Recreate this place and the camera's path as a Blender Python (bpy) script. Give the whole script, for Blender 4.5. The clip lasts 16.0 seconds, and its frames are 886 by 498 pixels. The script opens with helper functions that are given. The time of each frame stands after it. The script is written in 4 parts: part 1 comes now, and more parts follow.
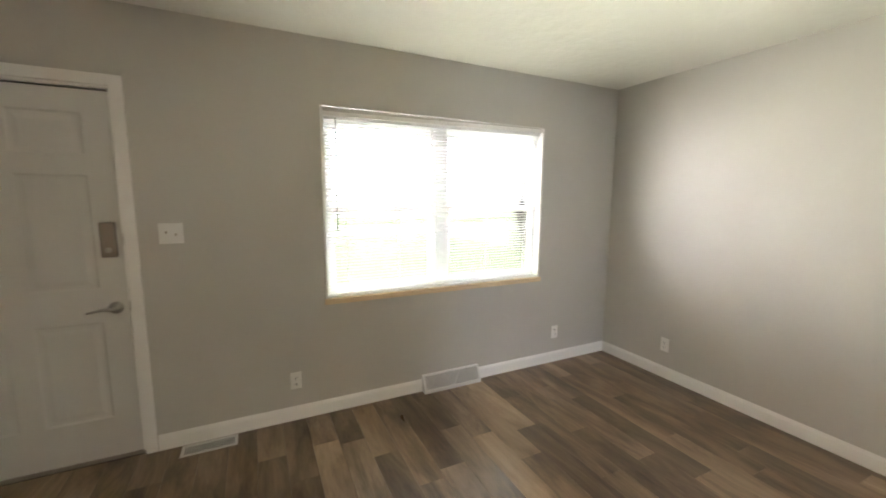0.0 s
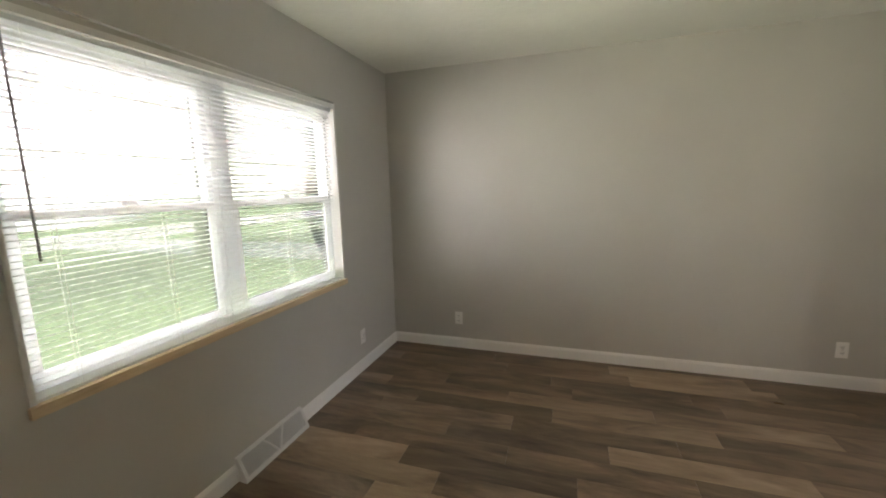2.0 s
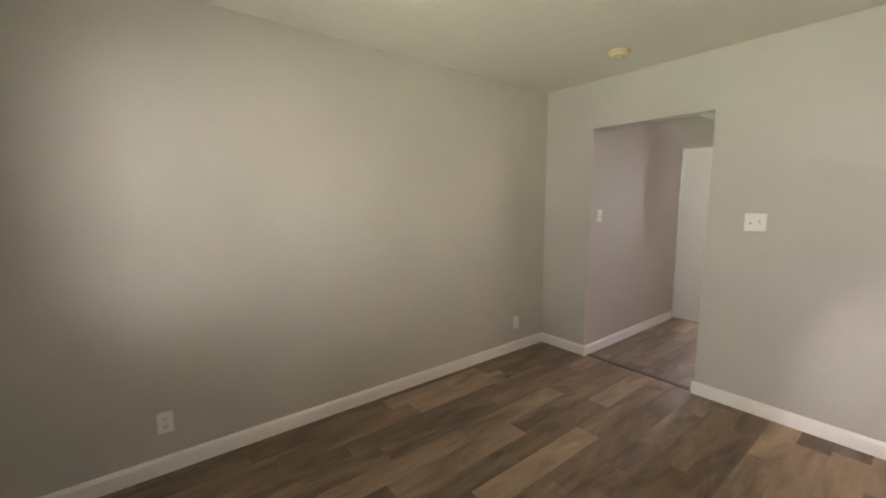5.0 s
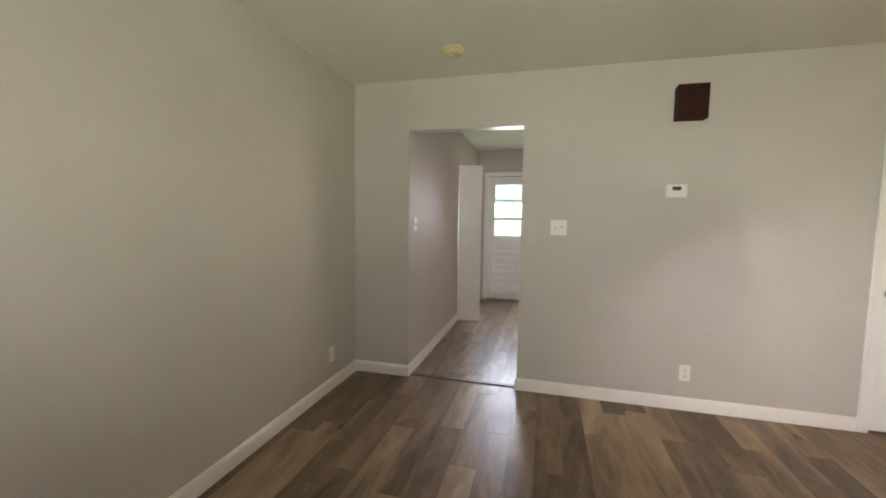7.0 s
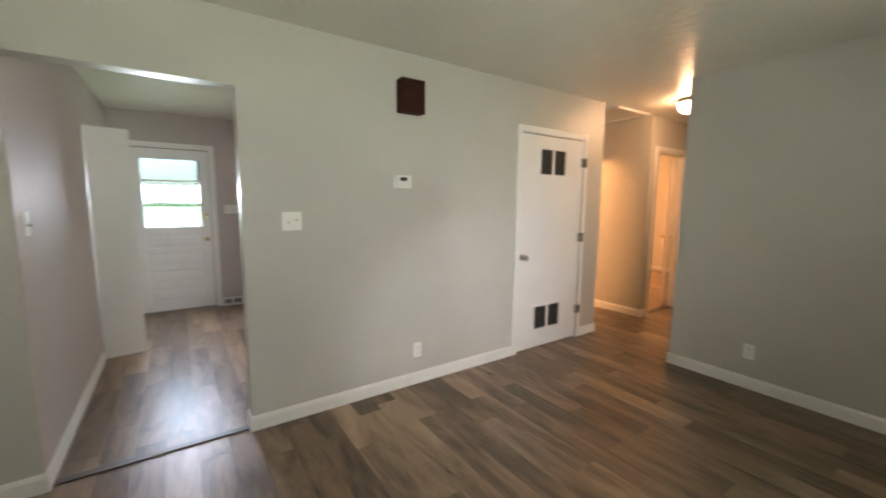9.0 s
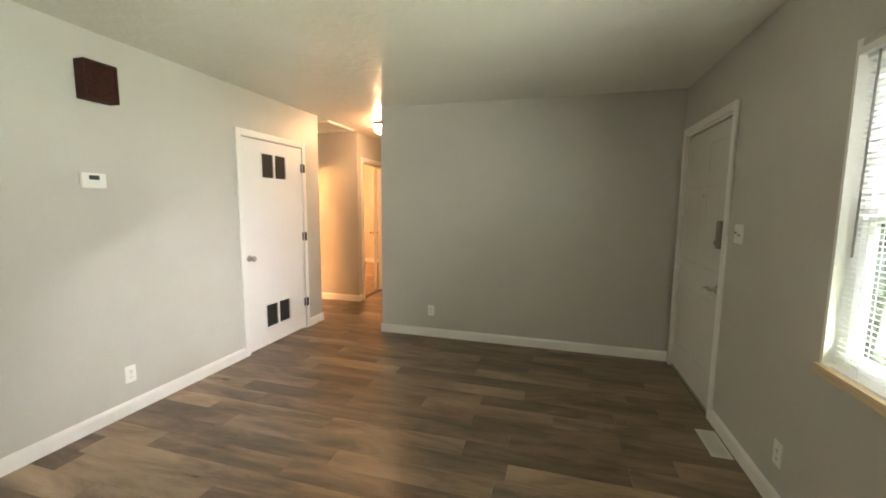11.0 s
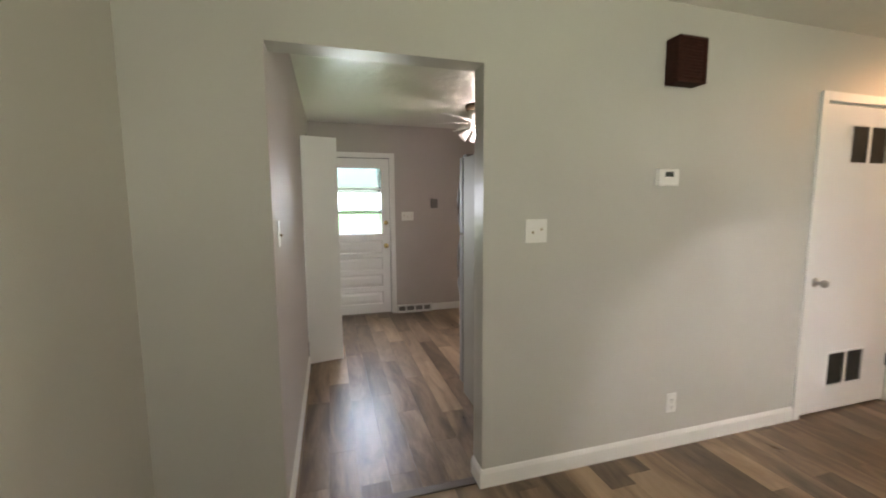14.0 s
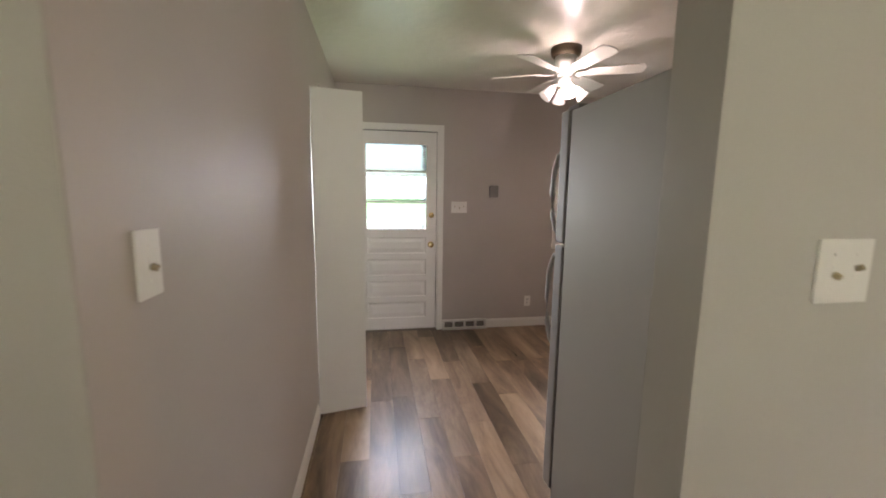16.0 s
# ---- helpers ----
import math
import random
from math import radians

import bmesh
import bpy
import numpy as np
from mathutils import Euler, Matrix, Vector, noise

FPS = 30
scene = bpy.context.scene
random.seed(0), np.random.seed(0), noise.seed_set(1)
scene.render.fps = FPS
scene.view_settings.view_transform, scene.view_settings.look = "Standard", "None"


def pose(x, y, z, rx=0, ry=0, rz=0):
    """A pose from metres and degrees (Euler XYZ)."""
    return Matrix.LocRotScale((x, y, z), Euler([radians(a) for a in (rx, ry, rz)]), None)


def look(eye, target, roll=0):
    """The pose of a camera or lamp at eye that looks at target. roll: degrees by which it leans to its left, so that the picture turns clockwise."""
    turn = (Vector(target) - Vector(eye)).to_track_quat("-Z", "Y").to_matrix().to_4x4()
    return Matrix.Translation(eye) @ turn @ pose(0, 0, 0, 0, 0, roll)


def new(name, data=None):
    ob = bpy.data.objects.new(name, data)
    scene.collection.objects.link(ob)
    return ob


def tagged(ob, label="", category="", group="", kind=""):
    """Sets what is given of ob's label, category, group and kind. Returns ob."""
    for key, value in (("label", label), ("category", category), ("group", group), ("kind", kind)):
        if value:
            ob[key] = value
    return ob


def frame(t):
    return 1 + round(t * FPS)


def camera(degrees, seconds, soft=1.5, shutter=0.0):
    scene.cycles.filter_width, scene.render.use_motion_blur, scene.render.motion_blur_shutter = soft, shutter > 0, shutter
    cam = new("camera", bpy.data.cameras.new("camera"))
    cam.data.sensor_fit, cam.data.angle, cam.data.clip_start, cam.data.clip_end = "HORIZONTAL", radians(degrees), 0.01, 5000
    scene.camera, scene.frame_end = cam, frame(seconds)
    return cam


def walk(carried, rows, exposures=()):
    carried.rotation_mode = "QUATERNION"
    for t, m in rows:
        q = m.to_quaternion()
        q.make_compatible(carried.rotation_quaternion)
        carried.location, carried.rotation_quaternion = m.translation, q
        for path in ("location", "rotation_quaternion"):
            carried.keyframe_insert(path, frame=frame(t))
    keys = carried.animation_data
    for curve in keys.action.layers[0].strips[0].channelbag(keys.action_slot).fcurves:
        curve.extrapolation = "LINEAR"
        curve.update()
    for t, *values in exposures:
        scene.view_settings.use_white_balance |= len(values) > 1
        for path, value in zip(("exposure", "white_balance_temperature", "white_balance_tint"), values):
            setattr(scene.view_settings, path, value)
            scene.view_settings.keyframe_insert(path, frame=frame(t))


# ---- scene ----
cam = camera(97.3, 16.0, soft=1.8, shutter=0.3)
PATH = [
    (0, (0.691, 0.66, 1.483), (1.557, 2.442, 1.215), 0.4),
    (0.5, (0.532, 0.925, 1.453), (1.757, 2.484, 1.188), -1.1),
    (1, (0.491, 1.171, 1.409), (1.961, 2.51, 1.189), -2.3),
    (1.5, (0.516, 1.431, 1.426), (2.223, 2.456, 1.231), -0.2),
    (2, (0.438, 1.692, 1.442), (2.314, 2.314, 1.134), -1.4),
    (2.5, (0.492, 1.895, 1.41), (2.452, 2.266, 1.268), -0.9),
    (3, (0.585, 2.083, 1.448), (2.579, 2.16, 1.311), -0.4),
    (3.5, (0.651, 2.362, 1.442), (2.626, 2.116, 1.244), -0.9),
    (4, (0.877, 2.489, 1.444), (2.809, 2.008, 1.258), 0.1),
    (4.5, (1.088, 2.603, 1.441), (2.895, 1.764, 1.263), 0.2),
    (4.7, (1.155, 2.663, 1.442), (2.873, 1.662, 1.226), -0.1),
    (6.8, (2.077, 2.58, 1.346), (2.68, 0.678, 1.201), 0.4),
    (7, (2.123, 2.543, 1.349), (2.628, 0.615, 1.188), 0.8),
    (7.5, (2.326, 2.423, 1.381), (2.424, 0.438, 1.158), 0.6),
    (8, (2.502, 2.334, 1.409), (2.288, 0.363, 1.15), -0.3),
    (8.5, (2.548, 2.135, 1.41), (1.996, 0.224, 1.201), 0.6),
    (9, (2.616, 2.012, 1.414), (1.496, 0.373, 1.172), 0.5),
    (9.5, (2.726, 2.008, 1.443), (1.121, 0.839, 1.207), -1.0),
    (10, (2.828, 2.171, 1.407), (0.97, 1.461, 1.198), 0.2),
    (10.2, (2.858, 2.23, 1.431), (0.943, 1.7, 1.21), 0.5),
    (12.5, (3.104, 1.983, 1.39), (1.372, 1.026, 1.101), 0.4),
    (13, (3.096, 1.699, 1.384), (1.776, 0.219, 1.123), -1.9),
    (13.5, (2.991, 1.465, 1.409), (2.174, -0.348, 1.2), 2.4),
    (14, (2.994, 1.2, 1.404), (2.441, -0.71, 1.19), -0.3),
    (14.5, (2.978, 0.934, 1.402), (2.633, -1.02, 1.158), -0.9),
    (15, (2.896, 0.653, 1.411), (2.673, -1.316, 1.14), 1.6),
    (15.5, (2.905, 0.352, 1.414), (2.546, -1.596, 1.138), -2.3),
    (16, (2.838, 0.052, 1.409), (2.505, -1.901, 1.135), 0.8),
]
walk(cam, [(t, look(eye, target, roll)) for t, eye, target, roll in PATH],
     [(0.0, 5.57, 6450, 19), (1.0, 5.35, 6350, 18), (1.6, 4.95, 6450, 18), (3.0, 4.6, 6550, 19), (3.6, 4.6, 6550, 19), (4.5, 5.02, 6800, 21), (7.0, 4.74, 6850, 18), (8.5, 4.75, 6400, 13), (9.5, 5.03, 6450, 12), (10.0, 5.37, 6500, 10), (12.5, 5.32, 6700, 14), (13.0, 4.84, 6850, 16), (13.5, 4.77, 6850, 14), (14.5, 4.7, 6850, 15), (16.0, 4.75, 7050, 19)])


# ---- world, sun, exposure ----
world = bpy.data.worlds.new("sky")
scene.world = world
world.use_nodes = True
wn = world.node_tree.nodes
wl = world.node_tree.links
sky = wn.new("ShaderNodeTexSky")
sky.sky_type = "NISHITA"
sky.sun_disc = False
sky.sun_elevation = radians(52)
sky.sun_rotation = radians(100)
sky.air_density, sky.dust_density = 1.0, 3.0
wn["Background"].inputs["Strength"].default_value = 0.15
wl.new(sky.outputs[0], wn["Background"].inputs["Color"])

sun = new("sun", bpy.data.lights.new("sun", "SUN"))
sun.data.energy = 4.0
sun.data.angle = radians(0.5)
sun.data.color = (1.0, 0.95, 0.88)
el, az = radians(52), radians(100)
sun.matrix_world = look((0, 0, 30), (-30 * math.sin(az) * math.cos(el), -30 * math.cos(az) * math.cos(el), 30 - 30 * math.sin(el)))



def window_lamp(name, x, y, z, w, h, turn, energy, color, tilt=0, spread=180):
    """An area lamp added at a window's opening; most stand in for sky and lawn daylight outside its glass."""
    d = bpy.data.lights.new(name, "AREA")
    d.shape, d.size, d.size_y, d.energy, d.color = "RECTANGLE", w, h, energy, color
    ob = new(name, d)
    d.spread = radians(spread)
    ob.matrix_world = pose(x, y, z, 90 + tilt, 0, turn)
    return ob


window_lamp("window_skylight", 1.9875, 3.82, 1.73, 1.80, 0.66, 158, 1.7, (1.0, 0.98, 0.94), -8, 125)
window_lamp("window_sky_gap", 2.25, 4.12, 1.68, 1.90, 0.86, 161, 1.7, (1.0, 0.97, 0.98), -17, 50)
window_lamp("window_side_light", 1.15, 4.00, 1.60, 0.95, 1.70, 246, 2.1, (1.0, 0.97, 0.92), -13, 115)
window_lamp("window_lawn_light", 1.9875, 3.57, 1.24, 1.76, 0.90, 180, 1.8, (0.86, 1.0, 0.66), 24, 150)
# fill strip added on the room side of the blind, to brighten the ceiling
window_lamp("window_sill_fill", 1.9875, 3.281, 0.835, 1.70, 0.03, 180, 0.22, (0.92, 1.0, 0.76), 58, 120)
window_lamp("door_skylight", 2.642, -3.935, 1.50, 0.58, 0.28, 0, 0.72, (0.82, 0.86, 1.0), -24, 100)
window_lamp("door_lawn_light", 2.642, -3.935, 1.20, 0.58, 0.26, 0, 0.12, (0.66, 1.0, 0.50), 24, 110)
# warm fill added at the kitchen window for an unseen warm source
window_lamp("kitchen_warm_fill", 0.615, -3.915, 1.36, 0.58, 0.80, 0, 0.45, (1.0, 0.77, 0.60), -28, 140)


# ---- materials ----
def mat(name, color, rough=0.6, metal=0.0, spec=0.5):
    m = bpy.data.materials.new(name)
    m.use_nodes = True
    b = m.node_tree.nodes["Principled BSDF"]
    b.inputs["Base Color"].default_value = (*color, 1)
    b.inputs["Roughness"].default_value = rough
    b.inputs["Metallic"].default_value = metal
    b.inputs["Specular IOR Level"].default_value = spec
    return m


def nodes_of(m):
    return m.node_tree.nodes, m.node_tree.links, m.node_tree.nodes["Principled BSDF"]


def tex(m, scale=1.0, detail=4.0, stretch=(1, 1, 1), rough=0.55, coord="Object"):
    n, l, b = nodes_of(m)
    tc = n.new("ShaderNodeTexCoord")
    mp = n.new("ShaderNodeMapping")
    mp.inputs["Scale"].default_value = stretch
    l.new(tc.outputs[coord], mp.inputs["Vector"])
    t = n.new("ShaderNodeTexNoise")
    t.inputs["Scale"].default_value = scale
    t.inputs["Detail"].default_value = detail
    t.inputs["Roughness"].default_value = rough
    l.new(mp.outputs[0], t.inputs["Vector"])
    return t


def ramp(m, src, stops):
    n, l, b = nodes_of(m)
    r = n.new("ShaderNodeValToRGB")
    e = r.color_ramp.elements
    e[0].position, e[0].color = stops[0][0], (*stops[0][1], 1)
    e[1].position, e[1].color = stops[-1][0], (*stops[-1][1], 1)
    for p, c in stops[1:-1]:
        x = e.new(p)
        x.color = (*c, 1)
    l.new(src, r.inputs[0])
    return r


def bump(m, src, strength=0.2, dist=0.002):
    n, l, b = nodes_of(m)
    k = n.new("ShaderNodeBump")
    k.inputs["Strength"].default_value = strength
    k.inputs["Distance"].default_value = dist
    l.new(src, k.inputs["Height"])
    l.new(k.outputs[0], b.inputs["Normal"])
    return k


def roughvar(m, src, lo, hi):
    n, l, b = nodes_of(m)
    r = n.new("ShaderNodeMapRange")
    r.inputs["To Min"].default_value, r.inputs["To Max"].default_value = lo, hi
    l.new(src, r.inputs["Value"])
    l.new(r.outputs[0], b.inputs["Roughness"])


def painted(name, color, rough, grain=220.0, amount=0.15, vary=0.04, dist=0.0015):
    """Roller-painted plaster or trim: fine stipple, faint large patches."""
    m = mat(name, color, rough)
    n, l, b = nodes_of(m)
    big = tex(m, 1.3, 3.0)
    c0 = tuple(c * (1 - vary) for c in color)
    c1 = tuple(min(1, c * (1 + vary)) for c in color)
    r = ramp(m, big.outputs[0], [(0.3, c0), (0.7, c1)])
    l.new(r.outputs[0], b.inputs["Base Color"])
    fine = tex(m, grain, 3.0)
    bump(m, fine.outputs[0], amount, dist)
    roughvar(m, big.outputs[0], rough - 0.05, rough + 0.05)
    return m


WALL = painted("wall_paint", (0.525, 0.510, 0.462), 0.42, 160, 0.35)
WALLK = painted("kitchen_paint", (0.51, 0.468, 0.440), 0.54, 160, 0.35)
CEIL = painted("ceiling_paint", (0.70, 0.68, 0.62), 0.30, 13, 0.8, 0.05, 0.007)
TRIM = painted("trim_paint", (0.83, 0.82, 0.79), 0.35, 90, 0.08, 0.02)
DOORP = painted("door_paint", (0.82, 0.81, 0.79), 0.38, 120, 0.15, 0.03)
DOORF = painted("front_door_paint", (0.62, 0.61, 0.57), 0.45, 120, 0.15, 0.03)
WALLK.node_tree.nodes["Principled BSDF"].inputs["Specular IOR Level"].default_value = 0.3
PLASTIC = mat("white_plastic", (0.84, 0.83, 0.79), 0.35)
TOGGLE = mat("tan_toggle", (0.36, 0.29, 0.19), 0.4)
IVORY = mat("aged_plastic", (0.62, 0.55, 0.33), 0.4)
SLOT = mat("dark_slot", (0.03, 0.03, 0.03), 0.6)
NICKEL = mat("satin_nickel", (0.42, 0.40, 0.37), 0.3, 1.0)
BRASS = mat("brass", (0.75, 0.58, 0.28), 0.25, 1.0)
FANBRASS = mat("antique_brass", (0.10, 0.078, 0.048), 0.45, 0.6)
TAUPE = mat("lock_housing", (0.27, 0.24, 0.21), 0.45, 0.4)
STRIPM = mat("transition_strip", (0.10, 0.075, 0.06), 0.45)
RAWWOOD = mat("bare_pine", (0.62, 0.47, 0.28), 0.55)
_n, _l, _b = nodes_of(RAWWOOD)
_t = tex(RAWWOOD, 6.0, 5.0, (1.0, 14, 14))
_r = ramp(RAWWOOD, _t.outputs[0], [(0.3, (0.62, 0.47, 0.28)), (0.7, (0.78, 0.63, 0.42))])
_l.new(_r.outputs[0], _b.inputs["Base Color"])
CHIME = mat("chime_cover", (0.035, 0.012, 0.008), 0.7, 0.0, 0.2)
_t = tex(CHIME, 40.0, 3.0, (1, 1, 6))
_r = ramp(CHIME, _t.outputs[0], [(0.3, (0.02, 0.007, 0.005)), (0.7, (0.06, 0.02, 0.014))])
_n, _l, _b = nodes_of(CHIME)
_l.new(_r.outputs[0], _b.inputs["Base Color"])
SCREEN = mat("display", (0.05, 0.06, 0.05), 0.15)
STEEL = mat("fridge_steel", (0.34, 0.33, 0.32), 0.5, 0.4, 0.4)
_t = tex(STEEL, 3.0, 4.0, (30, 30, 1))
roughvar(STEEL, _t.outputs[0], 0.6, 0.8)
FSIDE = mat("fridge_side_paint", (0.40, 0.385, 0.34), 0.62, 0.0)
_t = tex(FSIDE, 260.0, 2.0)
bump(FSIDE, _t.outputs[0], 0.3, 0.001)
RUBBER = mat("black_gasket", (0.04, 0.04, 0.04), 0.6)
GREYBOX = mat("grey_plastic", (0.20, 0.19, 0.18), 0.5)
LOUVRE = mat("dark_louvre", (0.055, 0.052, 0.045), 0.5)
METALGRILLE = painted("register_enamel", (0.72, 0.71, 0.68), 0.35, 60, 0.05, 0.02)


def glass(name, tint=(1, 1, 1), rough=0.0):
    m = mat(name, tint, rough)
    b = m.node_tree.nodes["Principled BSDF"]
    b.inputs["Transmission Weight"].default_value = 1.0
    b.inputs["IOR"].default_value = 1.45
    return m


# near-black tint holds the bright outdoor view down to the room's exposure
PANE = glass("dimming_pane_glass", (0.039, 0.0405, 0.0395))
BRONZE = mat("dark_bronze", (0.055, 0.048, 0.04), 0.4, 0.8)
# dark teal tint dims and colours the view through the kitchen panes
DIMPANE = glass("door_pane_glass", (0.085, 0.115, 0.12))


def glow(name, color, strength):
    m = mat(name, (0.9, 0.9, 0.88), 0.3)
    b = m.node_tree.nodes["Principled BSDF"]
    b.inputs["Emission Color"].default_value = (*color, 1)
    b.inputs["Emission Strength"].default_value = strength
    return m


DOME = glow("lit_dome_glass", (1.0, 0.56, 0.28), 3.8)
WARM = glow("lit_warm_glass", (1.0, 0.42, 0.15), 11.0)
VANITY = glow("lit_vanity_globe", (1.0, 0.43, 0.14), 26.0)
BULB = glow("lit_fan_shade", (1.0, 0.84, 0.84), 3.0)
# unlit shades and bulbs, given a faint pinkish glow
SHADE = glow("frosted_glow_shade", (1.0, 0.85, 0.82), 0.015)

SLAT = bpy.data.materials.new("blind_slat")
SLAT.use_nodes = True
_n, _l = SLAT.node_tree.nodes, SLAT.node_tree.links
_b = _n["Principled BSDF"]
_b.inputs["Base Color"].default_value = (0.82, 0.82, 0.80, 1)
_b.inputs["Roughness"].default_value = 0.4
_tr = _n.new("ShaderNodeBsdfTranslucent")
_tr.inputs["Color"].default_value = (0.80, 0.80, 0.77, 1)
_mx = _n.new("ShaderNodeMixShader")
_mx.inputs[0].default_value = 0.26
_l.new(_b.outputs[0], _mx.inputs[1])
_l.new(_tr.outputs[0], _mx.inputs[2])
_l.new(_mx.outputs[0], _n["Material Output"].inputs["Surface"])


_m = mat("window_vinyl", (0.84, 0.84, 0.84), 0.3)
VINYL = _m
_n, _l, _b = nodes_of(_m)
_tr = _n.new("ShaderNodeBsdfTranslucent")
_tr.inputs["Color"].default_value = (0.85, 0.85, 0.86, 1)
_mx = _n.new("ShaderNodeMixShader")
_mx.inputs[0].default_value = 0.22
_l.new(_b.outputs[0], _mx.inputs[1])
_l.new(_tr.outputs[0], _mx.inputs[2])
_l.new(_mx.outputs[0], _n["Material Output"].inputs["Surface"])


def plank_mat(name, dark, mid, light, rough=0.30):
    """Grey-brown printed oak vinyl, its grain running along y."""
    m = mat(name, mid, rough)
    n, l, b = nodes_of(m)
    info = n.new("ShaderNodeObjectInfo")
    tc = n.new("ShaderNodeTexCoord")
    add = n.new("ShaderNodeVectorMath")
    add.operation = "MULTIPLY_ADD"
    comb = n.new("ShaderNodeCombineXYZ")
    l.new(info.outputs["Random"], comb.inputs[0])
    l.new(info.outputs["Random"], comb.inputs[1])
    l.new(comb.outputs[0], add.inputs[0])
    add.inputs[1].default_value = (37.0, 53.0, 0)
    l.new(tc.outputs["Object"], add.inputs[2])

    def noise_at(stretch, scale, detail, rough_, dist=0.0):
        mp = n.new("ShaderNodeMapping")
        mp.inputs["Scale"].default_value = stretch
        l.new(add.outputs[0], mp.inputs["Vector"])
        t = n.new("ShaderNodeTexNoise")
        t.inputs["Scale"].default_value = scale
        t.inputs["Detail"].default_value = detail
        t.inputs["Roughness"].default_value = rough_
        t.inputs["Distortion"].default_value = dist
        l.new(mp.outputs[0], t.inputs["Vector"])
        return t

    band = noise_at((5.2, 1.15, 1), 1.2, 7.0, 0.62, 0.8)
    grain = noise_at((34.0, 4.5, 1), 1.5, 7.0, 0.72)
    mix = n.new("ShaderNodeMix")
    mix.inputs["Factor"].default_value = 0.20
    l.new(band.outputs[0], mix.inputs["A"])
    l.new(grain.outputs[0], mix.inputs["B"])
    r = ramp(m, mix.outputs[0], [(0.34, dark), (0.48, mid), (0.64, light)])
    hs = n.new("ShaderNodeHueSaturation")
    mr = n.new("ShaderNodeMapRange")
    mr.inputs["To Min"].default_value, mr.inputs["To Max"].default_value = 0.84, 1.14
    l.new(info.outputs["Random"], mr.inputs["Value"])
    l.new(mr.outputs[0], hs.inputs["Value"])
    l.new(r.outputs[0], hs.inputs["Color"])
    l.new(hs.outputs[0], b.inputs["Base Color"])
    bump(m, grain.outputs[0], 0.18, 0.001)
    roughvar(m, band.outputs[0], rough - 0.07, rough + 0.08)
    return m


PLANKS = [
    plank_mat("plank_dark", (0.060, 0.040, 0.025), (0.137, 0.093, 0.058), (0.248, 0.173, 0.111)),
    plank_mat("plank_mid", (0.071, 0.048, 0.030), (0.172, 0.117, 0.074), (0.312, 0.219, 0.141)),
    plank_mat("plank_grey", (0.079, 0.056, 0.037), (0.190, 0.134, 0.089), (0.335, 0.245, 0.165)),
    plank_mat("plank_light", (0.155, 0.108, 0.068), (0.300, 0.211, 0.134), (0.440, 0.322, 0.210)),
]


# ---- mesh helpers ----
def part(name, bm, material, parent=None, label="", smooth=False):
    me = bpy.data.meshes.new(name)
    if smooth:
        for f in bm.faces:
            f.smooth = True
    bm.to_mesh(me)
    bm.free()
    if material:
        for m_ in material if isinstance(material, (list, tuple)) else (material,):
            me.materials.append(m_)
    ob = new(name, me)
    ob.parent = parent
    return tagged(ob, label)


def thing(name, place, label, category, group=""):
    ob = new(name)
    ob.matrix_world = place
    ob.empty_display_size = 0.1
    return tagged(ob, label, category, group)


def box(bm, x0, x1, y0, y1, z0, z1, bevel=0.0, segs=2, mi=0):
    r = bmesh.ops.create_cube(bm, size=1)
    vs = r["verts"]
    for v in vs:
        v.co = Vector((x0 + (v.co.x + 0.5) * (x1 - x0), y0 + (v.co.y + 0.5) * (y1 - y0), z0 + (v.co.z + 0.5) * (z1 - z0)))
    if bevel:
        es = list({e for v in vs for e in v.link_edges})
        bmesh.ops.bevel(bm, geom=es, offset=bevel, segments=segs, affect="EDGES", profile=0.6)
    return vs


def boxes(*args, bevel=0.0, segs=2):
    bm = bmesh.new()
    for a in args:
        box(bm, *a, bevel=bevel, segs=segs)
    return bm


def lathe(bm, profile, seg=32, m=None):
    """profile: (radius, z) from bottom to top, turned about z."""
    m = m or Matrix()
    rings = []
    for r, z in profile:
        if r < 1e-5:
            rings.append([bm.verts.new(m @ Vector((0, 0, z)))])
        else:
            rings.append([bm.verts.new(m @ Vector((r * math.cos(2 * math.pi * i / seg), r * math.sin(2 * math.pi * i / seg), z))) for i in range(seg)])
    for a, b in zip(rings, rings[1:]):
        for i in range(seg):
            j = (i + 1) % seg
            if len(a) == 1 and len(b) == 1:
                continue
            if len(a) == 1:
                bm.faces.new((a[0], b[j], b[i]))
            elif len(b) == 1:
                bm.faces.new((a[i], a[j], b[0]))
            else:
                bm.faces.new((a[i], a[j], b[j], b[i]))
    bmesh.ops.recalc_face_normals(bm, faces=bm.faces)
    return bm


def tube(bm, pts, rad, seg=10):
    """A round bar through points."""
    pts = [Vector(p) for p in pts]
    rings = []
    for i, p in enumerate(pts):
        d = (pts[min(i + 1, len(pts) - 1)] - pts[max(i - 1, 0)]).normalized()
        q = d.to_track_quat("Z", "Y").to_matrix()
        r = rad[i] if isinstance(rad, (list, tuple)) else rad
        rings.append([bm.verts.new(p + q @ Vector((r * math.cos(2 * math.pi * k / seg), r * math.sin(2 * math.pi * k / seg), 0))) for k in range(seg)])
    for a, b in zip(rings, rings[1:]):
        for k in range(seg):
            j = (k + 1) % seg
            bm.faces.new((a[k], a[j], b[j], b[k]))
    bm.faces.new(rings[0][::-1])
    bm.faces.new(rings[-1])
    return bm


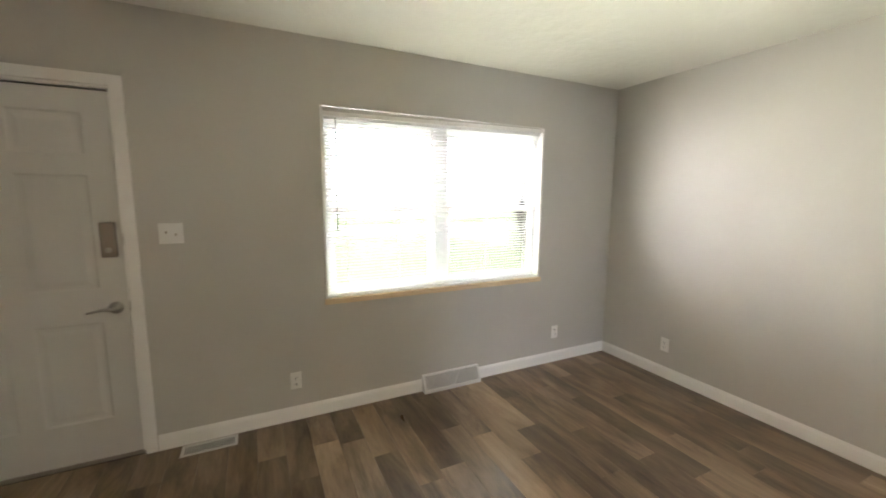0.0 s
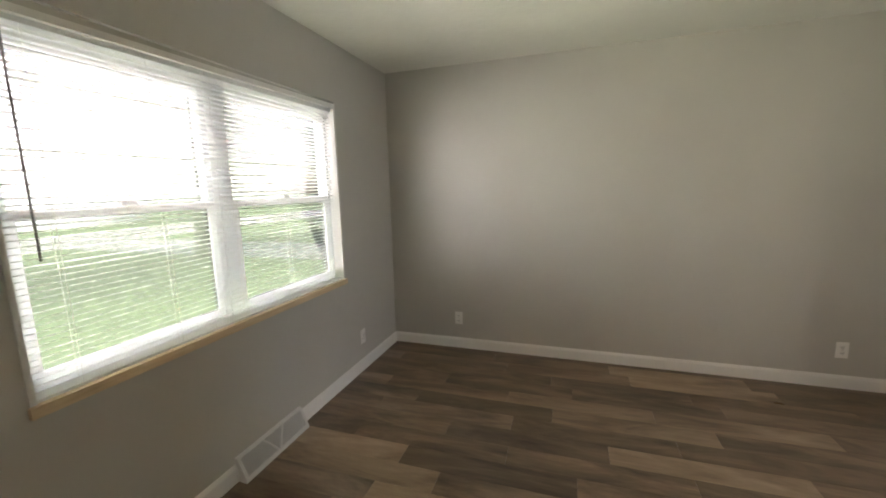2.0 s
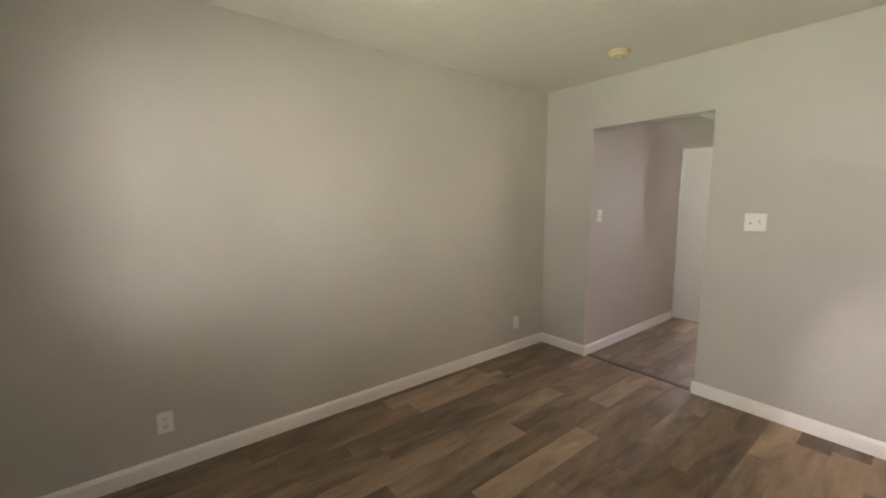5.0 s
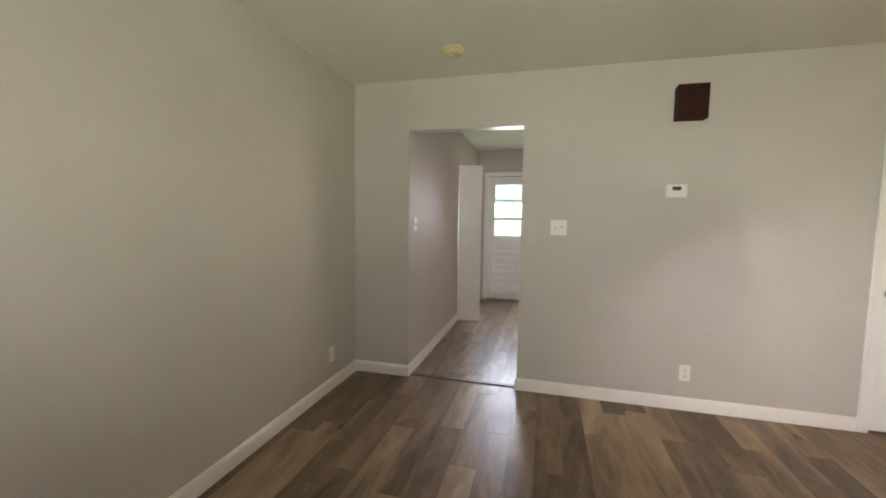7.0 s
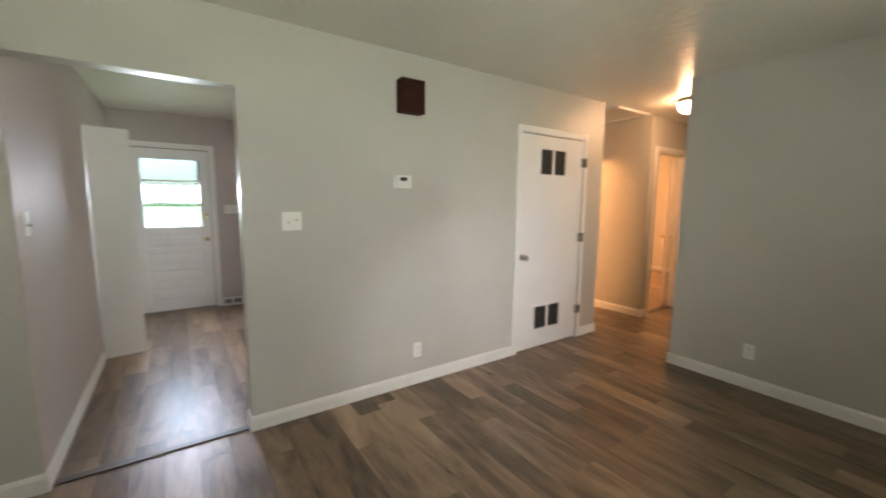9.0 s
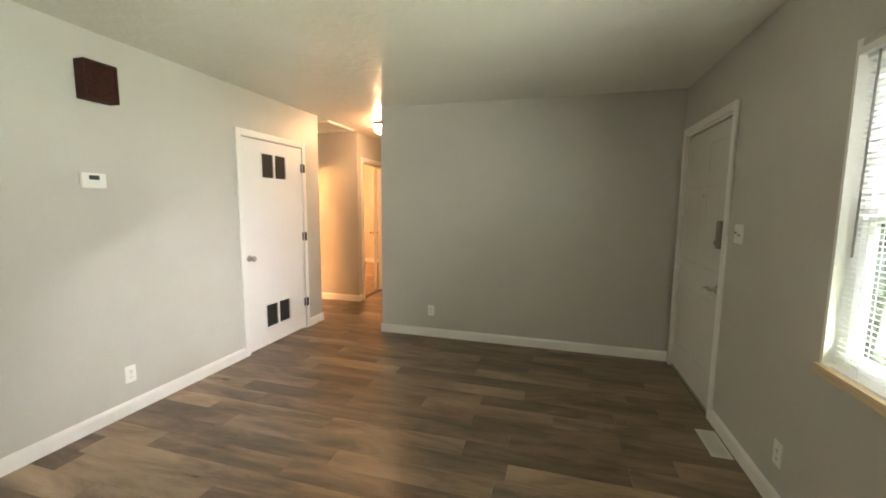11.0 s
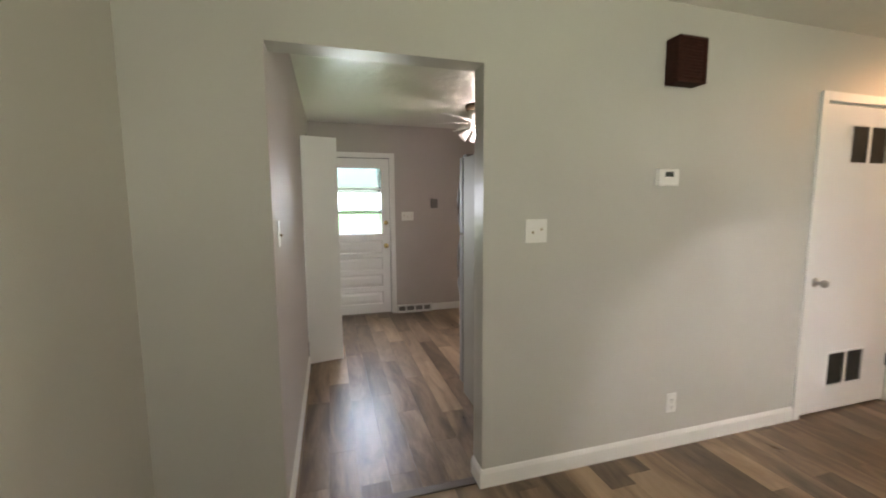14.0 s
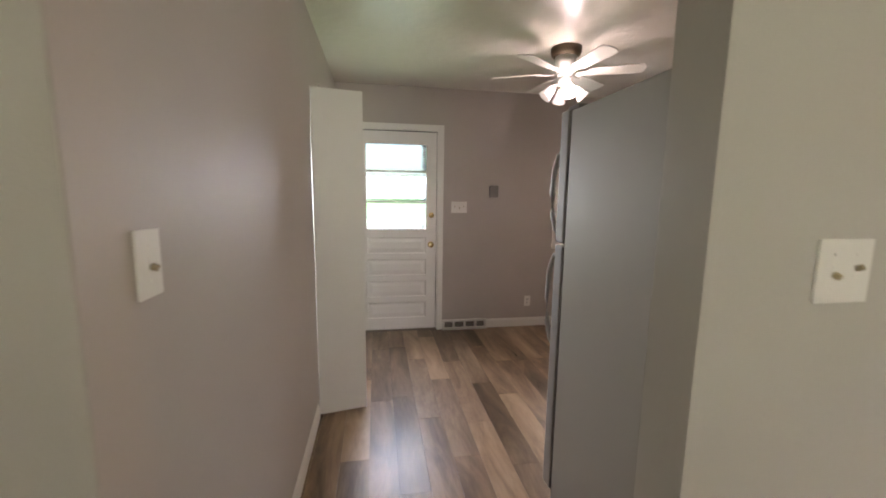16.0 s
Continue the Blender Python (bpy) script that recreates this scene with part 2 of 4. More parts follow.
def wall(name, along, a0, a1, p0, p1, openings=(), material=None, label="", top=2.44):
    """A wall with its openings (a0, a1, z0, z1) cut through; along is 'x' or 'y', p0 to p1 its thickness."""
    As = sorted({a0, a1, *(v for o in openings for v in o[:2])})
    Zs = sorted({0.0, top, *(v for o in openings for v in o[2:])})

    def solid(i, k):
        if not (0 <= i < len(As) - 1 and 0 <= k < len(Zs) - 1):
            return False
        a, z = (As[i] + As[i + 1]) / 2, (Zs[k] + Zs[k + 1]) / 2
        return not any(o[0] < a < o[1] and o[2] < z < o[3] for o in openings)

    bm = bmesh.new()
    cache = {}

    def v(a, p, z):
        key = (round(a, 5), round(p, 5), round(z, 5))
        if key not in cache:
            cache[key] = bm.verts.new((a, p, z) if along == "x" else (p, a, z))
        return cache[key]

    for i in range(len(As) - 1):
        for k in range(len(Zs) - 1):
            if not solid(i, k):
                continue
            a, b, c, d = As[i], As[i + 1], Zs[k], Zs[k + 1]
            bm.faces.new((v(a, p0, c), v(b, p0, c), v(b, p0, d), v(a, p0, d)))
            bm.faces.new((v(a, p1, c), v(b, p1, c), v(b, p1, d), v(a, p1, d)))
            if not solid(i - 1, k):
                bm.faces.new((v(a, p0, c), v(a, p1, c), v(a, p1, d), v(a, p0, d)))
            if not solid(i + 1, k):
                bm.faces.new((v(b, p0, c), v(b, p1, c), v(b, p1, d), v(b, p0, d)))
            if not solid(i, k - 1):
                bm.faces.new((v(a, p0, c), v(b, p0, c), v(b, p1, c), v(a, p1, c)))
            if not solid(i, k + 1):
                bm.faces.new((v(a, p0, d), v(b, p0, d), v(b, p1, d), v(a, p1, d)))
    bmesh.ops.recalc_face_normals(bm, faces=bm.faces)
    ob = part(name, bm, material or WALL)
    return tagged(ob, label or "smooth plaster wall painted warm light grey", kind="structure")


# ---- large structure ----
wall_north = wall("wall_north", "x", -1.06, 3.85, 3.27, 3.42, [(-0.865, 0.069, 0.0, 2.03), (1.096, 2.879, 0.775, 2.042)], label="grey painted front wall with the entry door and the wide window")
wall("wall_east", "y", -0.50, 3.27, 3.70, 3.85, label="plain grey painted side wall")
wall("wall_south", "x", -1.12, 3.85, -0.618, -0.50, [(2.305, 3.218, 0.0, 2.045), (-0.80, 0.075, 0.0, 2.038)], label="grey painted wall with an open doorway and a closet door")
wall("wall_west", "y", 0.39, 3.27, -1.06, -0.95, label="plain grey painted wall beside the hall")
wall("wall_hall_north", "x", -3.30, -1.06, 0.39, 0.50)
wall("wall_hall_end", "y", -0.61, 0.50, -3.41, -3.30)
wall("wall_hall_south", "x", -5.75, -2.09, -0.61, -0.51, [(-2.97, -2.24, 0.0, 2.045)])
wall("wall_branch_west", "y", -3.20, -0.61, -2.19, -2.09)
wall("wall_branch_east", "y", -3.20, -0.618, -1.12, -1.02, [(-2.45, -1.68, 0.0, 2.04)])
wall("wall_branch_end", "x", -2.19, 0.15, -3.30, -3.20)
wall("wall_bedroom_west", "y", -3.80, -0.51, -5.85, -5.75)
wall("wall_bedroom_south", "x", -5.75, -2.19, -3.80, -3.70)
wall("wall_bedroom_east", "y", -3.70, -3.20, -2.19, -2.09)
wall("wall_closet_back", "x", -1.02, 0.15, -1.30, -1.20)
wall("wall_kitchen_west", "y", -3.875, -0.618, 0.15, 0.25, material=WALLK)
wall("wall_kitchen_south", "x", 0.15, 4.10, -4.02, -3.875, [(2.225, 3.06, 0.0, 2.04), (0.30, 0.93, 0.90, 1.80)], material=WALLK, label="mauve-grey painted kitchen wall with the back door")
wall("wall_kitchen_east", "y", -3.875, -0.503, 3.215, 3.325, [(-3.02, -2.40, 0.0, 2.03)], material=WALLK, label="mauve-grey painted kitchen side wall with a light switch")
wall("wall_pantry", "y", -3.875, -0.618, 4.0, 4.10)

ceiling = part("ceiling", boxes((-5.85, 4.10, -4.02, 3.42, 2.44, 2.56)), CEIL)
tagged(ceiling, "off-white stippled satin ceiling", kind="structure")
sub = part("floor", boxes((-5.85, 4.10, -4.02, 3.42, -0.15, -0.006)), SLOT)
tagged(sub, "grey-brown wood-look vinyl plank floor", kind="structure")


# ---- baseboards ----
def baseboard(x0, y0, x1, y1, nx, ny, h=0.094, t=0.013):
    """A moulded board from one end to the other, standing out along n."""
    bm = bmesh.new()
    prof = [(0, 0), (t, 0), (t, h * 0.78), (t * 0.75, h * 0.86), (t * 0.45, h * 0.95), (t * 0.2, h), (0, h)]
    rings = []
    for x, y in ((x0, y0), (x1, y1)):
        rings.append([bm.verts.new((x + nx * (p + 0.0005), y + ny * (p + 0.0005), z + 0.001)) for p, z in prof])
    k = len(prof)
    for i in range(k):
        j = (i + 1) % k
        bm.faces.new((rings[0][i], rings[0][j], rings[1][j], rings[1][i]))
    bm.faces.new(rings[0])
    bm.faces.new(rings[1][::-1])
    bmesh.ops.recalc_face_normals(bm, faces=bm.faces)
    ob = part("baseboard", bm, TRIM)
    tagged(ob, "white painted baseboard at the foot of the wall", kind="structure")


for run in (
    (0.127, 3.27, 1.785, 3.27, 0, -1), (2.276, 3.27, 3.70, 3.27, 0, -1), (3.70, 3.257, 3.70, -0.487, -1, 0),
    (3.70, -0.50, 3.203, -0.50, 0, 1), (2.317, -0.50, 0.132, -0.50, 0, 1), (-0.858, -0.50, -1.133, -0.50, 0, 1),
    (-0.95, 0.377, -0.95, 3.257, 1, 0), (-0.937, 0.39, -3.30, 0.39, 0, -1), (-3.30, 0.377, -3.30, -0.497, 1, 0),
    (-1.12, -0.487, -1.12, -1.62, -1, 0), (-1.12, -2.51, -1.12, -3.20, -1, 0), (-2.09, -0.497, -2.09, -3.20, 1, 0), (-2.077, -0.51, -2.18, -0.51, 0, 1),
    (-2.09, -3.20, -1.12, -3.20, 0, 1), (-5.75, -0.61, -5.75, -3.70, 1, 0), (-5.75, -3.70, -2.19, -3.70, 0, 1),
    (3.215, -0.487, 3.215, -2.34, -1, 0), (3.215, -3.08, 3.215, -3.875, -1, 0), (2.305, -0.487, 2.305, -0.618, 1, 0),
    (1.69, -3.875, 0.25, -3.875, 0, 1), (2.168, -3.875, 2.172, -3.875, 0, 1), (0.25, -3.86, 0.25, -0.60, 1, 0),
):
    baseboard(*run)


def casing(name, along, a0, a1, p, n, top, w=0.057, t=0.016, label="white painted wooden door casing"):
    """Door casing round an opening from a0 to a1 on the face p whose outside is n."""
    root = thing(name, Matrix(), label, "door casing")
    root["kind"] = "structure"
    q0, q1 = sorted((p + n * 0.0005, p + n * t))
    for nm, a, b, c, d in (("side_casing", a0 - w, a0, 0.001, top + w), ("side_casing", a1, a1 + w, 0.001, top + w), ("head_casing", a0 + 0.0005, a1 - 0.0005, top, top + w)):
        args = (a, b, q0, q1, c, d) if along == "x" else (q0, q1, a, b, c, d)
        part(nm, boxes(args, bevel=0.004), TRIM, root)
    return root


casing("trim_front_door", "x", -0.862, 0.066, 3.27, -1, 2.025)
casing("trim_closet_door", "x", -0.795, 0.072, -0.50, 1, 2.030)
casing("trim_back_door", "x", 2.230, 3.055, -3.875, 1, 2.032)
casing("trim_bedroom_door", "x", -2.965, -2.245, -0.51, 1, 2.040)
casing("trim_bath_door", "y", -2.45, -1.68, -1.12, -1, 2.04)


def jambs(name, along, a0, a1, p0, p1, top, t=0.018):
    root = thing(name, Matrix(), "white painted door jamb lining the opening", "door jamb")
    root["kind"] = "structure"
    for nm, a, b, c, d in (("side_jamb", a0, a0 + t, 0.001, top - 0.001), ("side_jamb", a1 - t, a1, 0.001, top - 0.001), ("head_jamb", a0 + t, a1 - t, top - t, top - 0.001)):
        args = (a, b, p0, p1, c, d) if along == "x" else (p0, p1, a, b, c, d)
        part(nm, boxes(args), TRIM, root)


jambs("jamb_bedroom", "x", -2.969, -2.241, -0.609, -0.511, 2.044)
jambs("jamb_bath", "y", -2.449, -1.681, -1.119, -1.021, 2.039)
jambs("jamb_pantry", "y", -3.019, -2.401, 3.216, 3.324, 2.029)

# transition strips
for nm, a in (("threshold_strip", (2.32, 3.20, -0.575, -0.525)), ("threshold_strip", None)):
    bm = bmesh.new()
    if a:
        box(bm, a[0], a[1], a[2], a[3], 0.0005, 0.008, 0.003)
        lab, m_ = "dark vinyl transition strip across the kitchen doorway", STRIPM
    else:
        box(bm, -1.04, -1.0, -0.485, 0.375, 0.0005, 0.007, 0.003)
        lab, m_ = "light brown vinyl transition strip across the hall opening", PLANKS[3]
    ob = part(nm, bm, m_)
    tagged(ob, lab, "threshold", kind="structure")


# ---- doors ----
def panel_face(bm, x0, x1, z0, z1, panels, y, depth=0.004, lip=0.026):
    """The front of a slab, with raised panels (x0, x1, z0, z1) sunk round their rim; it faces -y."""
    xs = sorted({x0, x1, *(v for p in panels for v in p[:2])})
    zs = sorted({z0, z1, *(v for p in panels for v in p[2:])})
    cache = {}

    def v(x, yy, z):
        k = (round(x, 5), round(yy, 5), round(z, 5))
        if k not in cache:
            cache[k] = bm.verts.new(k)
        return cache[k]

    for i in range(len(xs) - 1):
        for k in range(len(zs) - 1):
            a, b, c, d = xs[i], xs[i + 1], zs[k], zs[k + 1]
            hit = [p for p in panels if p[0] < (a + b) / 2 < p[1] and p[2] < (c + d) / 2 < p[3]]
            if not hit:
                bm.faces.new((v(a, y, c), v(b, y, c), v(b, y, d), v(a, y, d)))
    for p in panels:
        prev = None
        for off, yy in ((0, y), (lip * 0.45, y + depth), (lip, y + depth), (lip * 1.9, y + depth * 0.25)):
            ring = [v(p[0] + off, yy, p[2] + off), v(p[1] - off, yy, p[2] + off), v(p[1] - off, yy, p[3] - off), v(p[0] + off, yy, p[3] - off)]
            if prev:
                for q in range(4):
                    r = (q + 1) % 4
                    bm.faces.new((prev[q], prev[r], ring[r], ring[q]))
            prev = ring
        bm.faces.new(prev)


def slab(x0, x1, z0, z1, y, thick, panels, holes=()):
    bm = bmesh.new()
    panel_face(bm, x0, x1, z0, z1, panels, y)
    a = [bm.verts.new((x, yy, z)) for yy in (y, y + thick) for x, z in ((x0, z0), (x1, z0), (x1, z1), (x0, z1))]
    for i in range(4):
        j = (i + 1) % 4
        bm.faces.new((a[i], a[j], a[4 + j], a[4 + i]))
    bm.faces.new(a[4:])
    bmesh.ops.remove_doubles(bm, verts=bm.verts, dist=1e-5)
    bmesh.ops.recalc_face_normals(bm, faces=bm.faces)
    return bm


def six_panels(x0, w, h):
    out = []
    st = 0.115
    pw = (w - 3 * st + 0.02) / 2
    for col in range(2):
        a = x0 + st + col * (pw + st - 0.02)
        for z0, z1 in ((0.25, 0.80), (0.98, 1.58), (1.68, h - 0.12)):
            out.append((a, a + pw, z0, z1))
    return out


def front_door():
    root = thing("door_front", Matrix(), "closed white six-panel entry door with a lever and a grey deadbolt", "door")
    root["kind"] = "structure"
    x0, x1 = -0.848, 0.052
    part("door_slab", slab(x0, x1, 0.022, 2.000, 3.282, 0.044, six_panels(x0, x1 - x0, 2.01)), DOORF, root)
    lock = part("deadbolt", boxes((-0.037, 0.031, 3.252, 3.282, 1.15, 1.336), bevel=0.008), TAUPE, root, "grey deadbolt housing")
    bm = bmesh.new()
    lathe(bm, [(0.014, 0), (0.014, 0.008), (0.0, 0.008)], 20, Matrix.Translation((-0.003, 3.252, 1.19)) @ Matrix.Rotation(radians(90), 4, "X"))
    box(bm, -0.007, 0.001, 3.234, 3.246, 1.176, 1.204, 0.002)
    part("thumb_turn", bm, NICKEL, lock)
    bm = bmesh.new()
    lathe(bm, [(0.033, 0), (0.033, 0.006), (0.028, 0.012), (0.014, 0.014), (0.012, 0.05), (0.0, 0.05)], 28, Matrix.Translation((-0.004, 3.282, 0.872)) @ Matrix.Rotation(radians(90), 4, "X"))
    h = part("door_handle", bm, NICKEL, root, "satin nickel lever handle", True)
    part("lever", tube(bmesh.new(), [(-0.004, 3.235, 0.872), (-0.03, 3.230, 0.876), (-0.06, 3.229, 0.876), (-0.09, 3.231, 0.868), (-0.118, 3.232, 0.864)], [0.011, 0.010, 0.008, 0.007, 0.006], 12), NICKEL, h, "", True)
    for z in (1.243, 0.872):
        part("strike_plate", boxes((0.053, 0.064, 3.271, 3.283, z - 0.03, z + 0.03)), TAUPE, root)
    bm = bmesh.new()
    lathe(bm, [(0.008, 0), (0.008, 0.004), (0.0, 0.005)], 16, Matrix.Translation((-0.398, 3.2815, 1.506)) @ Matrix.Rotation(radians(90), 4, "X"))
    part("peephole", bm, BRASS, root)
    # dark strip drawn for the shadow in the gap over the slab
    part("gap_shade", boxes((-0.848, 0.052, 3.300, 3.3262, 2.001, 2.0115)), RUBBER, root, "dark strip standing in for the shade of the door gap")
    part("door_stop", boxes((-0.850, -0.836, 3.3265, 3.36, 0.02, 2.012), (0.040, 0.054, 3.3265, 3.36, 0.02, 2.012), (-0.836, 0.040, 3.3265, 3.36, 1.998, 2.012)), TRIM, root)
    part("door_sill", boxes((-0.862, 0.066, 3.275, 3.41, 0.0, 0.02), bevel=0.003), TAUPE, root)
    j = part("door_jamb", boxes((-0.8645, -0.850, 3.271, 3.41, 0.02, 2.029), (0.054, 0.0685, 3.271, 3.41, 0.02, 2.029), (-0.85, 0.054, 3.271, 3.41, 2.012, 2.029)), TRIM, root)


front_door()


def lid_box(x0, x1, z0, z1, y, n):
    a, b = sorted((y, y + n * 0.006))
    return (x0, x1, a, b, z0, z1)


def vent(root, x0, x1, z0, z1):
    """A pair of dark louvred openings in a light frame, on the face y = -0.50."""
    v = part("vent", boxes((x0, x1, -0.4985, -0.494, z0, z0 + 0.012), (x0, x1, -0.4985, -0.494, z1 - 0.012, z1), (x0, x0 + 0.012, -0.4985, -0.494, z0 + 0.012, z1 - 0.012),
                           (x1 - 0.012, x1, -0.4985, -0.494, z0 + 0.012, z1 - 0.012), ((x0 + x1) / 2 - 0.014, (x0 + x1) / 2 + 0.014, -0.4985, -0.494, z0 + 0.012, z1 - 0.012)), DOORP, root)
    for a, b in ((x0 + 0.012, (x0 + x1) / 2 - 0.014), ((x0 + x1) / 2 + 0.014, x1 - 0.012)):
        n = 7
        for i in range(n):
            c = a + (b - a) * (i + 0.5) / n
            part("louvre", boxes((c - 0.003, c + 0.003, -0.522, -0.500, z0 + 0.012, z1 - 0.012)), LOUVRE, v)


def closet_door():
    root = thing("door_closet", Matrix(), "closed flat white utility closet door with two dark vents", "door")
    root["kind"] = "structure"
    x0, x1 = -0.790, 0.067
    vents = [(-0.535, -0.172, 1.660, 1.910), (-0.530, -0.158, 0.182, 0.428)]
    bm = bmesh.new()
    xs = sorted({x0, x1, *(v for q in vents for v in q[:2])})
    zs = sorted({0.018, 2.019, *(v for q in vents for v in q[2:])})
    for i in range(len(xs) - 1):
        for k in range(len(zs) - 1):
            cx, cz = (xs[i] + xs[i + 1]) / 2, (zs[k] + zs[k + 1]) / 2
            if any(q[0] < cx < q[1] and q[2] < cz < q[3] for q in vents):
                continue
            for yy in (-0.498, -0.536):
                bm.faces.new([bm.verts.new((x, yy, z)) for x, z in ((xs[i], zs[k]), (xs[i + 1], zs[k]), (xs[i + 1], zs[k + 1]), (xs[i], zs[k + 1]))])
    for r in [(x0, x1, 0.018, 2.019)] + vents:
        c = ((r[0], r[2]), (r[1], r[2]), (r[1], r[3]), (r[0], r[3]))
        for i in range(4):
            (ax, az_), (bx, bz) = c[i], c[(i + 1) % 4]
            bm.faces.new([bm.verts.new(p) for p in ((ax, -0.498, az_), (bx, -0.498, bz), (bx, -0.536, bz), (ax, -0.536, az_))])
    bmesh.ops.remove_doubles(bm, verts=bm.verts, dist=1e-5)
    bmesh.ops.recalc_face_normals(bm, faces=bm.faces)
    part("door_slab", bm, DOORP, root)
    for q in vents:
        vent(root, *q)
    bm = bmesh.new()
    lathe(bm, [(0.030, 0), (0.030, 0.004), (0.014, 0.010), (0.011, 0.030), (0.024, 0.042), (0.027, 0.055), (0.020, 0.066), (0.0, 0.068)], 28, Matrix.Translation((0.026, -0.498, 0.912)) @ Matrix.Rotation(radians(-90), 4, "X"))
    part("door_handle", bm, NICKEL, root, "round satin nickel knob", True)
    for z in (1.81, 1.06, 0.31):
        bm = bmesh.new()
        box(bm, -0.800, -0.772, -0.4975, -0.494, z - 0.045, z + 0.045)
        box(bm, -0.835, -0.806, -0.4835, -0.481, z - 0.045, z + 0.045)
        tube(bm, [(-0.803, -0.484, z - 0.047), (-0.803, -0.484, z + 0.047)], 0.007)
        part("hinge", bm, BRONZE, root, "dark bronze butt hinge")
    # the head gap's shadow, put in as a black strip
    part("gap_shade", boxes((-0.79, 0.067, -0.535, -0.506, 2.0195, 2.0262)), RUBBER, root, "dark strip standing in for the shade of the door gap")
    part("door_jamb", boxes((-0.7998, -0.7925, -0.599, -0.501, 0.0, 2.0375), (0.0695, 0.0745, -0.599, -0.501, 0.0, 2.0375), (-0.7925, 0.0695, -0.599, -0.501, 2.0265, 2.0375)), TRIM, root)


closet_door()


def back_door():
    root = thing("door_back", Matrix(), "closed white back door with a three-light window above four panels", "door")
    root["kind"] = "structure"
    x0, x1, y = 2.243, 3.047, -3.882
    g = (2.345, 2.938, 1.062, 1.895)
    bm = bmesh.new()
    panels = [(2.345, 2.938, a, a + 0.165) for a in (0.14, 0.365, 0.59, 0.815)]
    xs = sorted({x0, x1, g[0], g[1]})
    zs = sorted({0.02, 2.018, g[2], g[3], *(v for q in panels for v in q[2:])})
    for i in range(3):
        for k in range(len(zs) - 1):
            a, b, c, d = xs[i], xs[i + 1], zs[k], zs[k + 1]
            cx, cz = (a + b) / 2, (c + d) / 2
            if g[0] < cx < g[1] and g[2] < cz < g[3]:
                continue
            bm.faces.new([bm.verts.new((x, y - 0.04, z)) for x, z in ((a, c), (b, c), (b, d), (a, d))])
            if any(q[0] < cx < q[1] and q[2] < cz < q[3] for q in panels):
                continue
            bm.faces.new([bm.verts.new((x, y, z)) for x, z in ((a, c), (b, c), (b, d), (a, d))])
    for p in panels:
        prev = None
        for off, yy in ((0, y), (0.006, y - 0.007), (0.020, y - 0.007), (0.050, y - 0.003)):
            ring = [bm.verts.new(c) for c in ((p[0] + off, yy, p[2] + off), (p[1] - off, yy, p[2] + off), (p[1] - off, yy, p[3] - off), (p[0] + off, yy, p[3] - off))]
            if prev:
                for q in range(4):
                    bm.faces.new((prev[q], prev[(q + 1) % 4], ring[(q + 1) % 4], ring[q]))
            prev = ring
        bm.faces.new(prev)
    for r in ((x0, x1, 0.02, 2.018), g):
        c = ((r[0], r[2]), (r[1], r[2]), (r[1], r[3]), (r[0], r[3]))
        for i in range(4):
            (ax, a_), (bx, b_) = c[i], c[(i + 1) % 4]
            bm.faces.new([bm.verts.new(q) for q in ((ax, y, a_), (bx, y, b_), (bx, y - 0.04, b_), (ax, y - 0.04, a_))])
    bmesh.ops.remove_doubles(bm, verts=bm.verts, dist=1e-5)
    bmesh.ops.recalc_face_normals(bm, faces=bm.faces)
    part("door_slab", bm, DOORP, root)
    w = part("door_window", boxes((g[0] - 0.012, g[1] + 0.012, y, y + 0.008, g[3], g[3] + 0.014), (g[0] - 0.012, g[1] + 0.012, y, y + 0.008, g[2] - 0.014, g[2]),
                                  (g[0] - 0.012, g[0], y, y + 0.008, g[2], g[3]), (g[1], g[1] + 0.012, y, y + 0.008, g[2], g[3])), DOORP, root)
    for z in (1.636, 1.336):
        part("muntin", boxes((g[0], g[1], y - 0.030, y - 0.002, z - 0.010, z + 0.010), bevel=0.003), DOORP, w)
    for a, b in ((g[2], 1.326), (1.346, 1.626), (1.646, g[3])):
        p = part("pane", boxes((g[0], g[1], y - 0.022, y - 0.018, a, b)), DIMPANE, w)
        p.visible_shadow = False
    rt = Matrix.Rotation(radians(-90), 4, "X")
    part("door_handle", lathe(bmesh.new(), [(0.030, 0), (0.030, 0.005), (0.012, 0.012), (0.011, 0.030), (0.025, 0.042), (0.027, 0.055), (0.018, 0.064), (0, 0.065)], 24, Matrix.Translation((2.298, y, 0.906)) @ rt), BRASS, root, "brass knob", True)
    lk = part("deadbolt", lathe(bmesh.new(), [(0.028, 0), (0.028, 0.008), (0.022, 0.014), (0, 0.014)], 24, Matrix.Translation((2.294, y, 1.205)) @ rt), BRASS, root, "brass deadbolt", True)
    part("thumb_turn", boxes((2.289, 2.299, y + 0.012, y + 0.032, 1.188, 1.222), bevel=0.002), BRASS, lk)
    part("door_stop", boxes((2.238, 2.252, -3.955, -3.9225, 0.018, 2.027), (3.035, 3.049, -3.955, -3.9225, 0.018, 2.027), (2.252, 3.035, -3.955, -3.9225, 2.013, 2.027)), TRIM, root)
    # black strips in place of the gap's shadow, at head and latch side
    part("gap_shade", boxes((2.243, 3.047, -3.915, -3.890, 2.019, 2.0265), (2.2385, 2.2425, -3.915, -3.890, 0.02, 2.0265)), RUBBER, root, "dark strip standing in for the shade of the door gap")
    part("door_sill", boxes((2.23, 3.055, -4.01, -3.876, 0.0, 0.018)), TAUPE, root)
    part("door_jamb", boxes((2.2255, 2.238, -4.01, -3.876, 0.018, 2.039), (3.049, 3.0595, -4.01, -3.876, 0.018, 2.039), (2.238, 3.049, -4.01, -3.876, 2.027, 2.039)), TRIM, root)


back_door()


